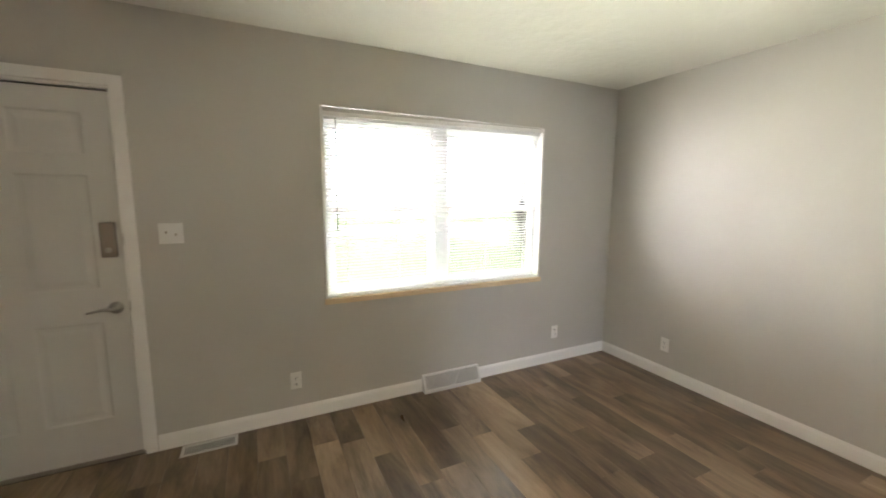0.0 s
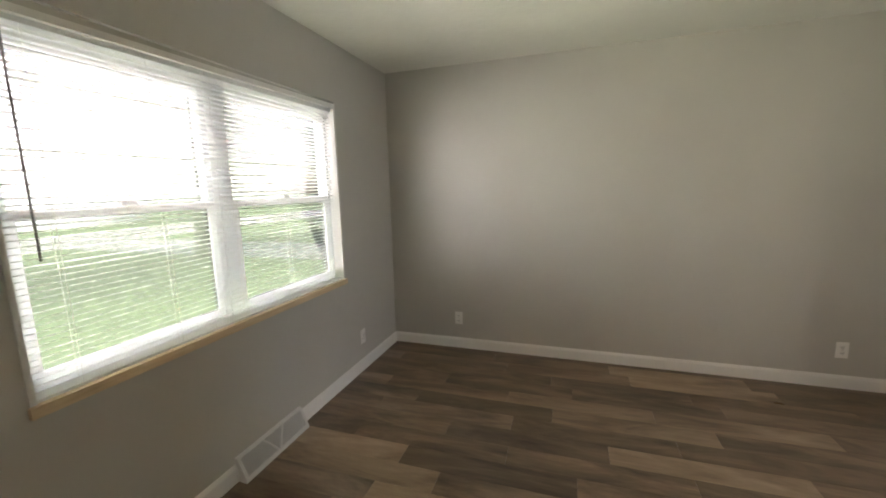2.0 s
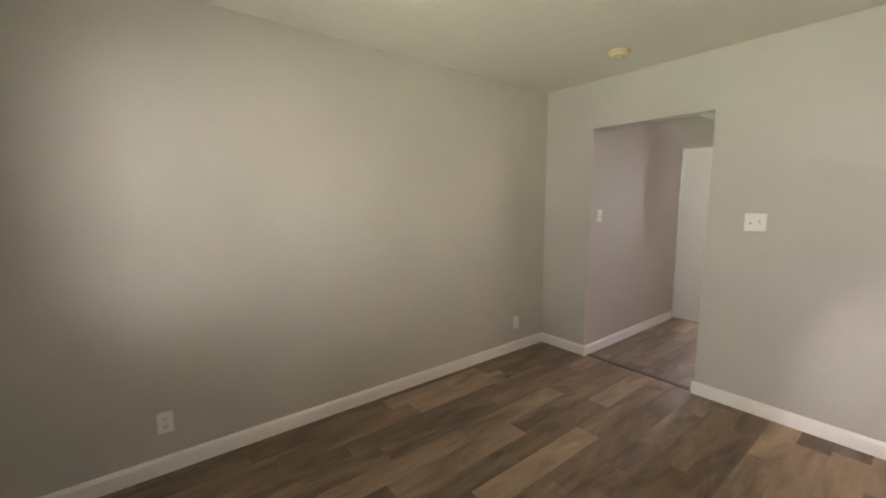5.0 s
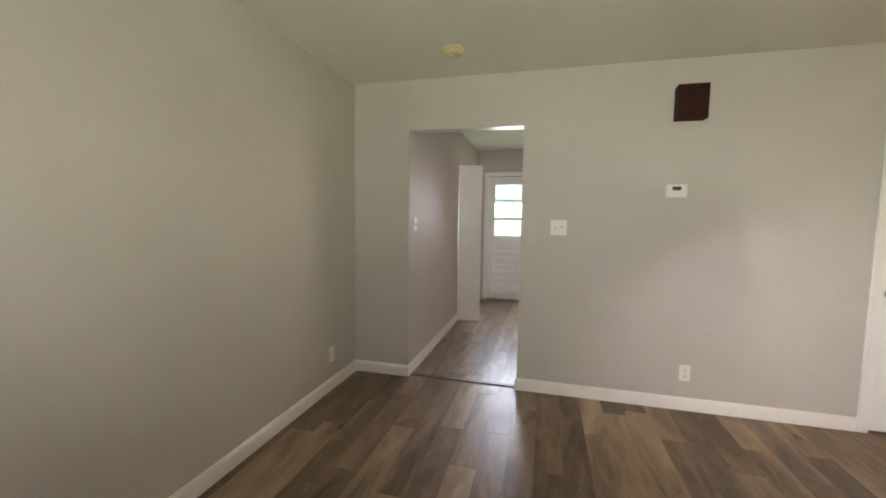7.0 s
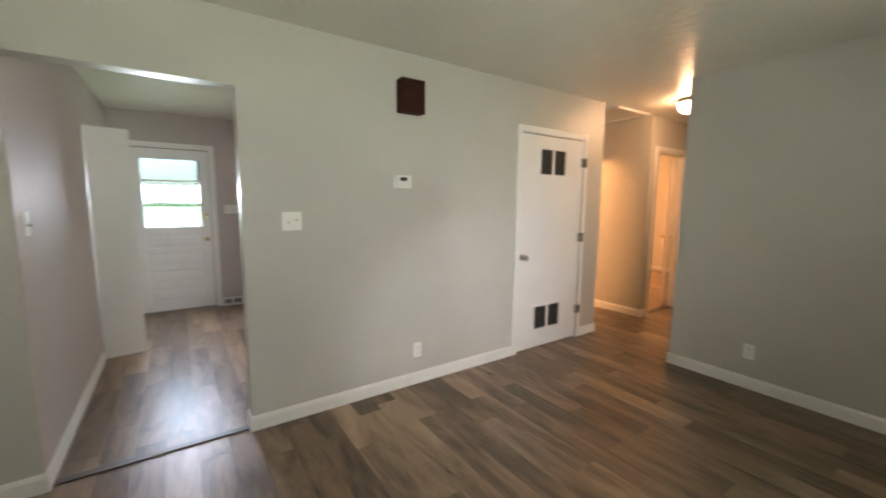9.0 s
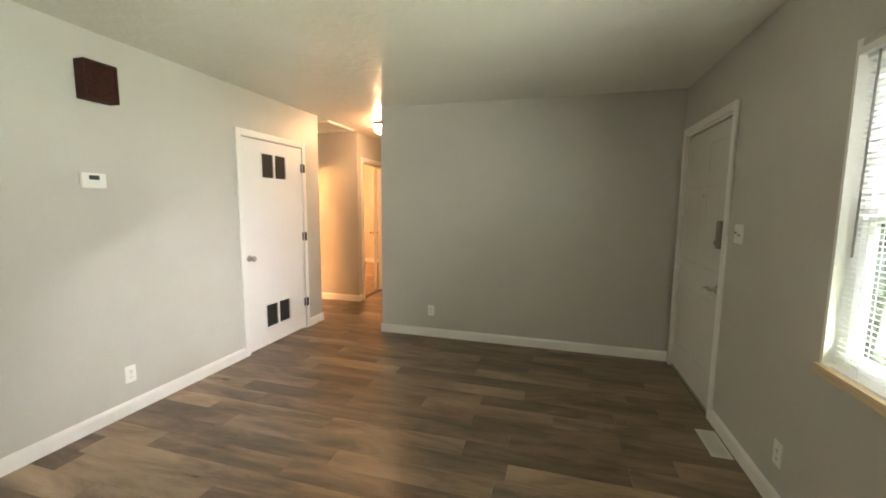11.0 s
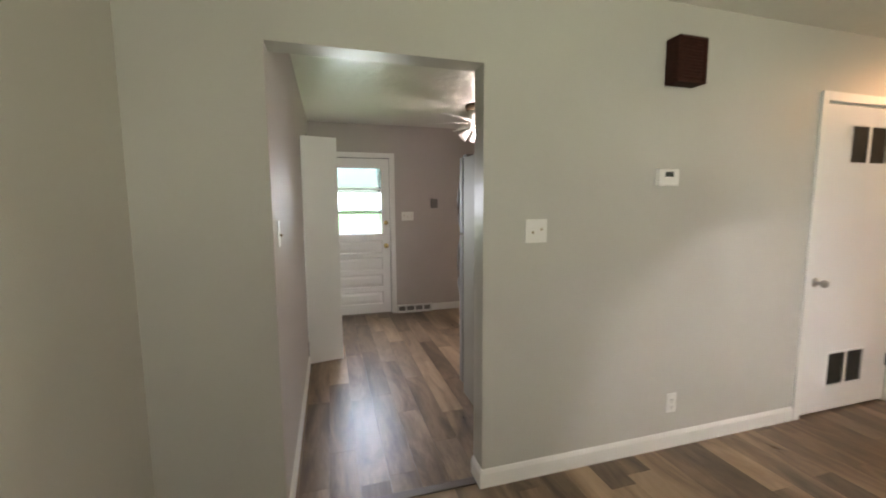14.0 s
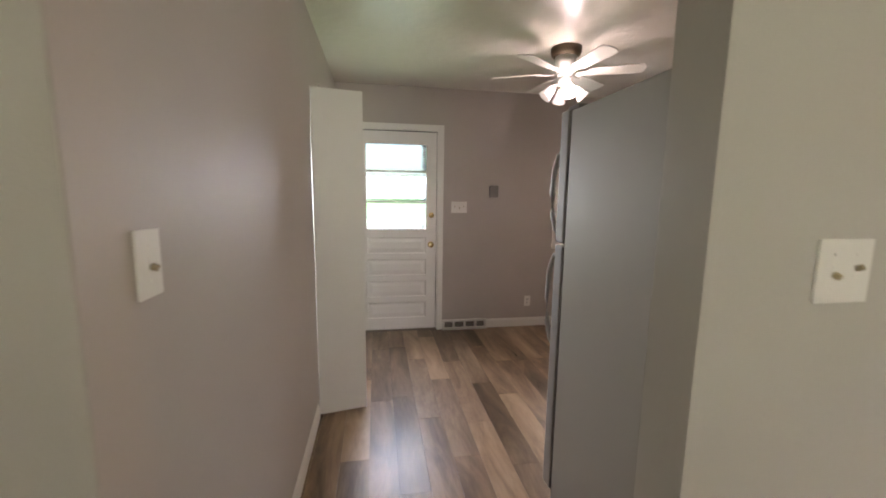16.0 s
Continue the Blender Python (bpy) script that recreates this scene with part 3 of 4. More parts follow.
def bedroom_door():
    root = thing("door_bedroom", pose(-2.945, -0.63, 0, 0, 0, -152), "flat cream painted bedroom door, standing open", "door")
    root["kind"] = "structure"
    part("door_slab", boxes((0.0, 0.68, 0.0, 0.035, 0.015, 2.02), bevel=0.002), DOORP, root)
    for s in (-1, 1):
        rt = Matrix.Translation((0.62, 0.0 if s < 0 else 0.035, 0.92)) @ Matrix.Rotation(radians(-90 * s), 4, "X")
        part("door_handle", lathe(bmesh.new(), [(0.030, 0), (0.030, 0.005), (0.012, 0.012), (0.011, 0.030), (0.025, 0.042), (0.027, 0.055), (0, 0.065)], 24, rt), BRASS, root, "brass knob", True)


bedroom_door()


def storm_door():
    root = thing("storm_door", pose(2.6425, -4.052, 0), "white aluminium storm door outside the back door", "storm door")
    root["kind"] = "structure"
    hw = 0.415
    part("door_slab", boxes((-hw, -hw + 0.145, -0.014, 0.014, 0.0, 2.04), (hw - 0.08, hw, -0.014, 0.014, 0.0, 2.04), (-hw + 0.145, hw - 0.08, -0.014, 0.014, 1.93, 2.04),
                            (-hw + 0.145, hw - 0.08, -0.014, 0.014, 0.0, 0.80), bevel=0.002), VINYL, root)
    part("crossbar", boxes((-hw + 0.145, hw - 0.08, -0.010, 0.010, 1.165, 1.185)), VINYL, root)


storm_door()


def kitchen_window():
    root = thing("window_2", Matrix(), "white framed kitchen window beyond the refrigerator", "window")
    root["kind"] = "structure"
    x0, x1, z0, z1, y = 0.30, 0.93, 0.90, 1.80, -3.875
    part("window_frame", boxes((x0 - 0.05, x0, y + 0.001, y + 0.017, z0 - 0.05, z1 + 0.05), (x1, x1 + 0.05, y + 0.001, y + 0.017, z0 - 0.05, z1 + 0.05),
                               (x0, x1, y + 0.001, y + 0.017, z1, z1 + 0.05), (x0 - 0.07, x1 + 0.07, y + 0.0175, y + 0.045, z0 - 0.022, z0), bevel=0.002), TRIM, root)
    sash = part("sash_frame", boxes((x0 + 0.001, x0 + 0.05, y - 0.10, y - 0.06, z0 + 0.001, z1 - 0.001), (x1 - 0.05, x1 - 0.001, y - 0.10, y - 0.06, z0 + 0.001, z1 - 0.001),
                                    (x0 + 0.05, x1 - 0.05, y - 0.10, y - 0.06, z1 - 0.05, z1 - 0.001), (x0 + 0.05, x1 - 0.05, y - 0.10, y - 0.06, z0 + 0.001, z0 + 0.05),
                                    (x0 + 0.05, x1 - 0.05, y - 0.10, y - 0.06, 1.33, 1.37)), VINYL, root)
    for a, b in ((z0 + 0.05, 1.33), (1.37, z1 - 0.05)):
        p = part("pane", boxes((x0 + 0.05, x1 - 0.05, y - 0.082, y - 0.079, a, b)), DIMPANE, sash)
        p.visible_shadow = False


kitchen_window()


def bifold():
    root = thing("bifold_door", pose(3.192, -2.388, 0, 0, 0, 191), "narrow white bifold pantry door, folded open", "door")
    lw = 0.275
    pans = [(0.05, lw - 0.05, 0.14, 0.88), (0.05, lw - 0.05, 1.05, 1.88)]
    lf = part("door_leaf", slab(0.0, lw + 0.017, 0.016, 2.010, -0.0, 0.030, pans), DOORP, root)
    lf.matrix_local = pose(lw, 0, 0, 0, 0, 180)
    # the leaf's decorated face looks towards the living room
    part("pull_knob", lathe(bmesh.new(), [(0.006, 0), (0.006, 0.014), (0.014, 0.020), (0.013, 0.028), (0, 0.031)], 20, Matrix.Translation((0.255, 0.0, 0.93)) @ Matrix.Rotation(radians(-90), 4, "X")), DOORP, root, "", True)
    part("top_pivot", boxes((0.02, 0.035, -0.024, -0.008, 2.010, 2.028)), NICKEL, root)


bifold()


# ---- the wide window ----
def window():
    root = thing("window_1", Matrix(), "wide white vinyl window of two double-hung sashes in a painted frame", "window")
    root["kind"] = "structure"
    X0, X1, Z0, Z1 = 1.097, 2.878, 0.776, 2.024
    y = 3.27
    part("window_frame", boxes((X0, X0 + 0.016, y - 0.004, y + 0.148, Z0, 2.040), (X1 - 0.016, X1, y - 0.004, y + 0.148, Z0, 2.036)), TRIM, root)
    # the head board hangs a little lower at its west end, with a painted filler strip above
    hb = boxes((X0 + 0.0165, X1 - 0.0165, y - 0.003, y + 0.148, Z1 - 0.020, Z1 + 0.006))
    for v in hb.verts:
        v.co.z -= 0.022 * (X1 - v.co.x) / (X1 - X0)
    part("head_board", hb, TRIM, root)
    part("filler_strip", boxes((X0 + 0.0165, X1 - 0.0165, y + 0.004, y + 0.10, Z1 - 0.012, 2.036)), WALL, root, "grey painted filler strip")
    part("window_sill", boxes((X0 - 0.008, X1 + 0.008, y - 0.020, y - 0.002, Z0 - 0.012, Z0 + 0.026), (X0 + 0.001, X1 - 0.001, y - 0.002, y + 0.148, Z0, Z0 + 0.026), bevel=0.0015), RAWWOOD, root, "bare pine sill board")
    part("sill_stool", boxes((X0 + 0.017, X1 - 0.017, y + 0.004, y + 0.147, Z0 + 0.026, Z0 + 0.036)), TRIM, root)
    cuts = ((X0 + 0.016, 1.932), (1.982, X1 - 0.016))
    part("mullion", boxes((1.932, 1.982, y + 0.062, y + 0.140, Z0 + 0.036, Z1 - 0.016), bevel=0.003), VINYL, root)
    zb, zt, zm = Z0 + 0.036, Z1 - 0.036, 1.388
    for a, b in cuts:
        fr = part("sash_frame", boxes((a, a + 0.030, y + 0.068, y + 0.138, zb, zt), (b - 0.030, b, y + 0.068, y + 0.138, zb, zt), (a + 0.03, b - 0.03, y + 0.068, y + 0.138, zt - 0.03, zt), (a + 0.03, b - 0.03, y + 0.068, y + 0.138, zb, zb + 0.022)), VINYL, root)
        for nm, yy, z0, z1 in (("lower_sash", y + 0.072, zb + 0.022, zm + 0.018), ("upper_sash", y + 0.104, zm - 0.018, zt - 0.03)):
            s0, s1 = a + 0.030, b - 0.030
            s = part(nm, boxes((s0, s0 + 0.034, yy, yy + 0.028, z0, z1), (s1 - 0.034, s1, yy, yy + 0.028, z0, z1), (s0 + 0.034, s1 - 0.034, yy, yy + 0.028, z0, z0 + 0.036), (s0 + 0.034, s1 - 0.034, yy, yy + 0.028, z1 - 0.036, z1)), VINYL, root)
            p = part("pane", boxes((s0 + 0.034, s1 - 0.034, yy + 0.012, yy + 0.015, z0 + 0.036, z1 - 0.036)), PANE, s)
            p.visible_shadow = False
            if nm == "lower_sash":
                part("sash_lock", boxes(((s0 + s1) / 2 - 0.03, (s0 + s1) / 2 + 0.03, yy + 0.004, yy + 0.024, z1 + 0.001, z1 + 0.016), bevel=0.003), VINYL, s)


window()


def blind():
    root = thing("window_blind", pose(1.9875, 3.30, 1.994, 0, -0.35, 0), "white mini blind with open horizontal slats, lowered over the window", "window blind")
    W = 0.868
    part("headrail", boxes((-W, W, -0.012, 0.024, -0.024, 0.006), bevel=0.002), VINYL, root)
    n, pitch = 54, 0.0213
    bm = bmesh.new()
    prof = [(-0.0125, 0.0), (-0.0065, 0.0013), (0.0, 0.0018), (0.0065, 0.0013), (0.0125, 0.0)]
    tilt = radians(-15)
    rows = [[bm.verts.new((x, p * math.cos(tilt) - q * math.sin(tilt), p * math.sin(tilt) + q)) for p, q in prof] for x in np.linspace(-W + 0.003, W - 0.003, 9)]
    for a, b in zip(rows, rows[1:]):
        for i in range(4):
            bm.faces.new((a[i], a[i + 1], b[i + 1], b[i]))
    bmesh.ops.solidify(bm, geom=bm.faces[:], thickness=0.0004)
    first = part("slat", bm, SLAT, root)
    for i in range(n):
        s = first if i == 0 else new("slat", first.data)
        s.parent = root
        s.location = (0, 0.006, -0.036 - i * pitch)
        s.rotation_euler = (radians(random.uniform(-3, 3)), radians(random.uniform(-0.04, 0.04)), 0)
    zb = -0.036 - n * pitch
    part("bottom_rail", boxes((-W, W, -0.006, 0.018, zb - 0.006, zb + 0.004), bevel=0.002), VINYL, root)
    for x in (-0.74, -0.37, 0.0, 0.37, 0.74):
        part("ladder_cord", boxes((x - 0.0008, x + 0.0008, -0.0078, -0.0062, zb, -0.024), (x - 0.0008, x + 0.0008, 0.0188, 0.0204, zb, -0.024)), PLASTIC, root)
    part("tilt_wand", tube(bmesh.new(), [(-0.795, -0.020, -0.015), (-0.800, -0.024, -0.40), (-0.803, -0.026, -0.745)], 0.0040, 8), GREYBOX, root, "thin grey clear plastic tilt wand")


blind()


# ---- wall plates ----
def plate_mesh(w, h):
    bm = bmesh.new()
    box(bm, -w / 2, w / 2, -0.006, -0.0005, -h / 2, h / 2, 0.003)
    return bm


def outlet(place, label="white duplex outlet on the grey wall"):
    root = thing("wall_outlet", place, label, "electrical outlet", "wall outlets")
    part("plate", plate_mesh(0.070, 0.115), PLASTIC, root)
    for z in (-0.021, 0.021):
        r = part("socket", boxes((-0.0165, 0.0165, -0.0085, -0.0055, z - 0.014, z + 0.014), bevel=0.002), PLASTIC, root)
        for x in (-0.0065, 0.0065):
            part("slot", boxes((x - 0.0014, x + 0.0014, -0.0092, -0.0086, z - 0.004, z + 0.006)), SLOT, r)
        part("ground_hole", boxes((-0.0022, 0.0022, -0.0092, -0.0086, z - 0.011, z - 0.006)), SLOT, r)
    part("screw", lathe(bmesh.new(), [(0.003, 0), (0.003, 0.0012), (0, 0.0016)], 12, Matrix.Translation((0, -0.006, 0)) @ Matrix.Rotation(radians(90), 4, "X")), NICKEL, root)
    return root


def toggle_plate(place, n, label, up=()):
    w = 0.070 + 0.046 * (n - 1)
    root = thing("light_switch", place, label, "light switch", "light switches")
    part("plate", plate_mesh(w, 0.115), PLASTIC, root)
    for i in range(n):
        x = (i - (n - 1) / 2) * 0.046
        c = part("switch_slot", boxes((x - 0.006, x + 0.006, -0.0072, -0.0062, -0.012, 0.012)), PLASTIC, root)
        bm = bmesh.new()
        box(bm, -0.0036, 0.0036, -0.012, 0.0, -0.0052, 0.0052, 0.0015)
        t = part("toggle", bm, TOGGLE, root, "tan toggle")
        t.matrix_local = pose(x, -0.007, 0.004 if i in up else -0.004, -28 if i in up else 28, 0, 0)
        for z in (-0.030, 0.030):
            part("screw", lathe(bmesh.new(), [(0.003, 0), (0.003, 0.0012), (0, 0.0016)], 12, Matrix.Translation((x, -0.006, z)) @ Matrix.Rotation(radians(90), 4, "X")), PLASTIC, root)
    return root


NORTH, EAST, SOUTH, WEST = 0, -90, 180, 90
outlet(pose(0.888, 3.27, 0.273, 0, 0, NORTH), "white duplex outlet on the window wall")
outlet(pose(3.081, 3.27, 0.278, 0, 0, NORTH), "white duplex outlet on the window wall near the corner")
outlet(pose(3.70, 2.637, 0.280, 0, 0, EAST), "white duplex outlet on the plain side wall")
outlet(pose(3.70, -0.098, 0.277, 0, 0, EAST), "white duplex outlet on the plain side wall near the corner")
outlet(pose(1.134, -0.50, 0.272, 0, 0, SOUTH), "white duplex outlet under the thermostat")
outlet(pose(-0.95, 0.965, 0.29, 0, 0, WEST), "white duplex outlet on the wall beside the hall")
outlet(pose(1.23, -3.875, 0.280, 0, 0, SOUTH), "white duplex outlet on the kitchen wall")
toggle_plate(pose(0.274, 3.27, 1.268, 0, 0, NORTH), 2, "white double toggle switch beside the entry door", (0,))
toggle_plate(pose(2.029, -0.50, 1.286, 0, 0, SOUTH), 2, "white double toggle switch beside the open doorway", (1,))
toggle_plate(pose(3.215, -0.657, 1.290, 0, 0, EAST), 1, "white single toggle switch on the kitchen side wall")
toggle_plate(pose(2.008, -3.875, 1.288, 0, 0, SOUTH), 3, "white triple toggle switch beside the back door", (0, 2))


# ---- thermostat, chime, smoke alarm, grey box ----
def thermostat():
    root = thing("thermostat", pose(1.262, -0.50, 1.553, 0, 0, SOUTH), "white thermostat with a small dark display", "thermostat")
    part("body", boxes((-0.066, 0.066, -0.028, -0.001, -0.045, 0.045), bevel=0.006), PLASTIC, root)
    part("display", boxes((-0.028, 0.028, -0.0288, -0.0282, 0.004, 0.030)), SCREEN, root)
    for x in (-0.05, 0.048):
        part("button", boxes((x - 0.006, x + 0.006, -0.030, -0.0282, 0.008, 0.020), bevel=0.001), PLASTIC, root)


thermostat()


def chime():
    root = thing("door_chime", pose(1.211, -0.50, 2.136, 0, 0, SOUTH), "dark brown wooden doorbell chime box", "door chime")
    w, h, d = 0.184, 0.225, 0.085
    part("case", boxes((-w / 2, w / 2, -d + 0.01, -0.001, -h / 2, h / 2), bevel=0.006), CHIME, root)
    part("frame", boxes((-w / 2, w / 2, -d, -d + 0.0098, h / 2 - 0.016, h / 2), (-w / 2, w / 2, -d, -d + 0.0098, -h / 2, -h / 2 + 0.016), (-w / 2, -w / 2 + 0.016, -d, -d + 0.0098, -h / 2 + 0.016, h / 2 - 0.016), (w / 2 - 0.016, w / 2, -d, -d + 0.0098, -h / 2 + 0.016, h / 2 - 0.016), bevel=0.002), CHIME, root)
    for i in range(12):
        z = -h / 2 + 0.026 + i * (h - 0.052) / 11
        part("slat", boxes((-w / 2 + 0.017, w / 2 - 0.017, -d + 0.001, -d + 0.0098, z - 0.005, z + 0.005), bevel=0.002, segs=1), CHIME, root)


chime()


def smoke_alarm():
    root = thing("smoke_alarm", pose(2.745, -0.012, 2.44), "round yellowed plastic smoke alarm on the ceiling", "smoke alarm")
    part("base", lathe(bmesh.new(), [(0.0, -0.012), (0.070, -0.012), (0.072, -0.006), (0.072, -0.0005), (0.0, -0.0005)], 40), IVORY, root, "", True)
    part("cover", lathe(bmesh.new(), [(0.0, -0.042), (0.040, -0.041), (0.056, -0.034), (0.064, -0.022), (0.065, -0.0125), (0.0, -0.0125)], 40), IVORY, root, "", True)
    part("test_button", lathe(bmesh.new(), [(0.0, -0.046), (0.012, -0.045), (0.013, -0.0415), (0.0, -0.0415)], 20), PLASTIC, root)


smoke_alarm()

gb = thing("wall_sensor", pose(1.648, -3.875, 1.452, 0, 0, SOUTH), "small grey plastic box on the kitchen wall", "wall box")
part("case", boxes((-0.046, 0.046, -0.024, -0.001, -0.06, 0.06), bevel=0.005), GREYBOX, gb)
part("cover", boxes((-0.036, 0.036, -0.027, -0.0242, -0.048, 0.048), bevel=0.001), GREYBOX, gb)


# ---- heat registers ----
def wall_register():
    root = thing("baseboard_register", pose(2.030, 3.27, 0.0), "white metal baseboard heat register with a slanted pierced face", "heat register")
    w, h, d0, d1 = 0.49, 0.128, 0.068, 0.020
    for s in (-1, 1):
        bm = bmesh.new()
        a = [bm.verts.new((s * w / 2 + o, yy, z)) for o in (0, -s * 0.004) for yy, z in ((-0.001, 0.001), (-d0, 0.001), (-d0, 0.020), (-d1, h), (-0.001, h))]
        bm.faces.new(a[:5])
        bm.faces.new(a[5:])
        for i in range(5):
            j = (i + 1) % 5
            bm.faces.new((a[i], a[j], a[5 + j], a[5 + i]))
        bmesh.ops.recalc_face_normals(bm, faces=bm.faces)
        part("end_cap", bm, METALGRILLE, root)
    part("lip", boxes((-w / 2 + 0.004, w / 2 - 0.004, -d0, -d0 + 0.004, 0.001, 0.020)), METALGRILLE, root)
    part("top_edge", boxes((-w / 2 + 0.004, w / 2 - 0.004, -d1, -0.001, h - 0.004, h)), METALGRILLE, root)
    # the slanted face: a frame, two diagonal bars, many fine fins
    ang = math.atan2(d0 - d1, h - 0.02)
    face = thing("face", pose(0, -d0, 0.020, -math.degrees(ang), 0, 0), "", "")
    face.parent = root
    L = math.hypot(d0 - d1, h - 0.02)
    part("border", boxes((-w / 2 + 0.004, w / 2 - 0.004, 0, 0.003, 0, 0.010), (-w / 2 + 0.004, w / 2 - 0.004, 0, 0.003, L - 0.010, L), (-w / 2 + 0.004, -w / 2 + 0.016, 0, 0.003, 0.010, L - 0.010), (w / 2 - 0.016, w / 2 - 0.004, 0, 0.003, 0.010, L - 0.010)), METALGRILLE, face)
    for s in (-1, 1):
        bm = bmesh.new()
        vs = [bm.verts.new((s * x, yy, z)) for yy in (-0.001, 0.003) for x, z in ((0.003, 0.010), (0.012, 0.010), (0.078, L - 0.010), (0.069, L - 0.010))]
        bm.faces.new(vs[:4])
        bm.faces.new(vs[4:])
        for i in range(4):
            j = (i + 1) % 4
            bm.faces.new((vs[i], vs[j], vs[4 + j], vs[4 + i]))
        bmesh.ops.recalc_face_normals(bm, faces=bm.faces)
        part("diagonal_bar", bm, METALGRILLE, face)
    fin = part("fin", boxes((-0.0022, 0.0022, 0.001, 0.003, 0.010, L - 0.010)), METALGRILLE, face)
    for i in range(46):
        f = fin if i == 0 else new("fin", fin.data)
        f.parent = face
        f.location.x = -w / 2 + 0.019 + i * (w - 0.038) / 45
    part("backing", boxes((-w / 2 + 0.006, w / 2 - 0.006, 0.010, 0.012, 0.0, L - 0.005)), GREYBOX, face)


wall_register()


def floor_register():
    root = thing("floor_register", pose(0.389, 3.190, 0.0), "white metal floor register set in the plank floor", "heat register")
    w, d = 0.292, 0.112
    part("frame", boxes((-w / 2, w / 2, -d / 2, -d / 2 + 0.016, 0.0005, 0.005), (-w / 2, w / 2, d / 2 - 0.016, d / 2, 0.0005, 0.005), (-w / 2, -w / 2 + 0.018, -d / 2 + 0.016, d / 2 - 0.016, 0.0005, 0.005), (w / 2 - 0.018, w / 2, -d / 2 + 0.016, d / 2 - 0.016, 0.0005, 0.005), bevel=0.0015, segs=1), METALGRILLE, root)
    for i in range(20):
        x = -w / 2 + 0.026 + i * (w - 0.052) / 19
        part("fin", boxes((x - 0.003, x + 0.003, -d / 2 + 0.016, d / 2 - 0.016, 0.001, 0.004)), METALGRILLE, root)
    part("backing", boxes((-w / 2 + 0.018, w / 2 - 0.018, -d / 2 + 0.016, d / 2 - 0.016, 0.0004, 0.0009)), SLOT, root)


floor_register()


def kitchen_register():
    root = thing("baseboard_register", pose(1.930, -3.875, 0.0, 0, 0, 180), "white metal baseboard register with dark openings beside the back door", "heat register")
    w, h = 0.474, 0.105
    part("frame", boxes((-w / 2, w / 2, -0.045, -0.001, 0.001, 0.022), (-w / 2, w / 2, -0.035, -0.001, h - 0.020, h), (-w / 2, -w / 2 + 0.02, -0.040, -0.001, 0.022, h - 0.020), (w / 2 - 0.02, w / 2, -0.040, -0.001, 0.022, h - 0.020), bevel=0.002, segs=1), METALGRILLE, root)
    for i in range(3):
        x = -w / 2 + (i + 1) * w / 4
        part("divider", boxes((x - 0.010, x + 0.010, -0.038, -0.002, 0.022, h - 0.020)), METALGRILLE, root)
    for i in range(4):
        x = -w / 2 + 0.02 + (i + 0.5) * (w - 0.04) / 4
        part("damper", boxes((x - 0.05, x + 0.05, -0.014, -0.004, 0.024, h - 0.022)), GREYBOX, root)


kitchen_register()


# ---- refrigerator ----
def fridge():
    root = thing("refrigerator", pose(1.700, -1.010, 0.0), "tall grey top-freezer refrigerator in the kitchen behind the wall", "refrigerator")
    hw = 0.38
    part("body", boxes((-hw, hw, -0.42, 0.33, 0.03, 1.745), bevel=0.006), FSIDE, root, "textured grey cabinet")
    part("gasket", boxes((-hw + 0.01, hw - 0.01, -0.437, -0.4205, 0.09, 1.735)), RUBBER, root)
    for nm, z0, z1 in (("freezer_door", 1.215, 1.755), ("fridge_door", 0.09, 1.205)):
        d = part(nm, boxes((-hw, hw, -0.510, -0.4375, z0, z1), bevel=0.012, segs=3), STEEL, root, "grey steel door")
        za, zb = (1.24, 1.61) if nm == "freezer_door" else (0.74, 1.17)
        part("handle", tube(bmesh.new(), [(hw - 0.026, -0.51, za), (hw - 0.026, -0.560, za + 0.025), (hw - 0.026, -0.600, za + 0.09), (hw - 0.026, -0.618, (za + zb) / 2), (hw - 0.026, -0.600, zb - 0.09), (hw - 0.026, -0.560, zb - 0.025), (hw - 0.026, -0.51, zb)], [0.013, 0.012, 0.011, 0.010, 0.011, 0.012, 0.013], 12), STEEL, d, "grey steel curved handle", True)
    part("kick_grille", boxes((-hw + 0.02, hw - 0.02, -0.43, -0.4205, 0.03, 0.085)), RUBBER, root)
    for x in (-hw + 0.06, hw - 0.06):
        for y in (-0.36, 0.28):
            part("foot", lathe(bmesh.new(), [(0, 0.001), (0.02, 0.001), (0.02, 0.03), (0, 0.03)], 16, Matrix.Translation((x, y, 0))), RUBBER, root)
    part("hinge_cap", boxes((hw - 0.09, hw - 0.02, -0.49, -0.41, 1.7555, 1.772), bevel=0.004), GREYBOX, root)


fridge()


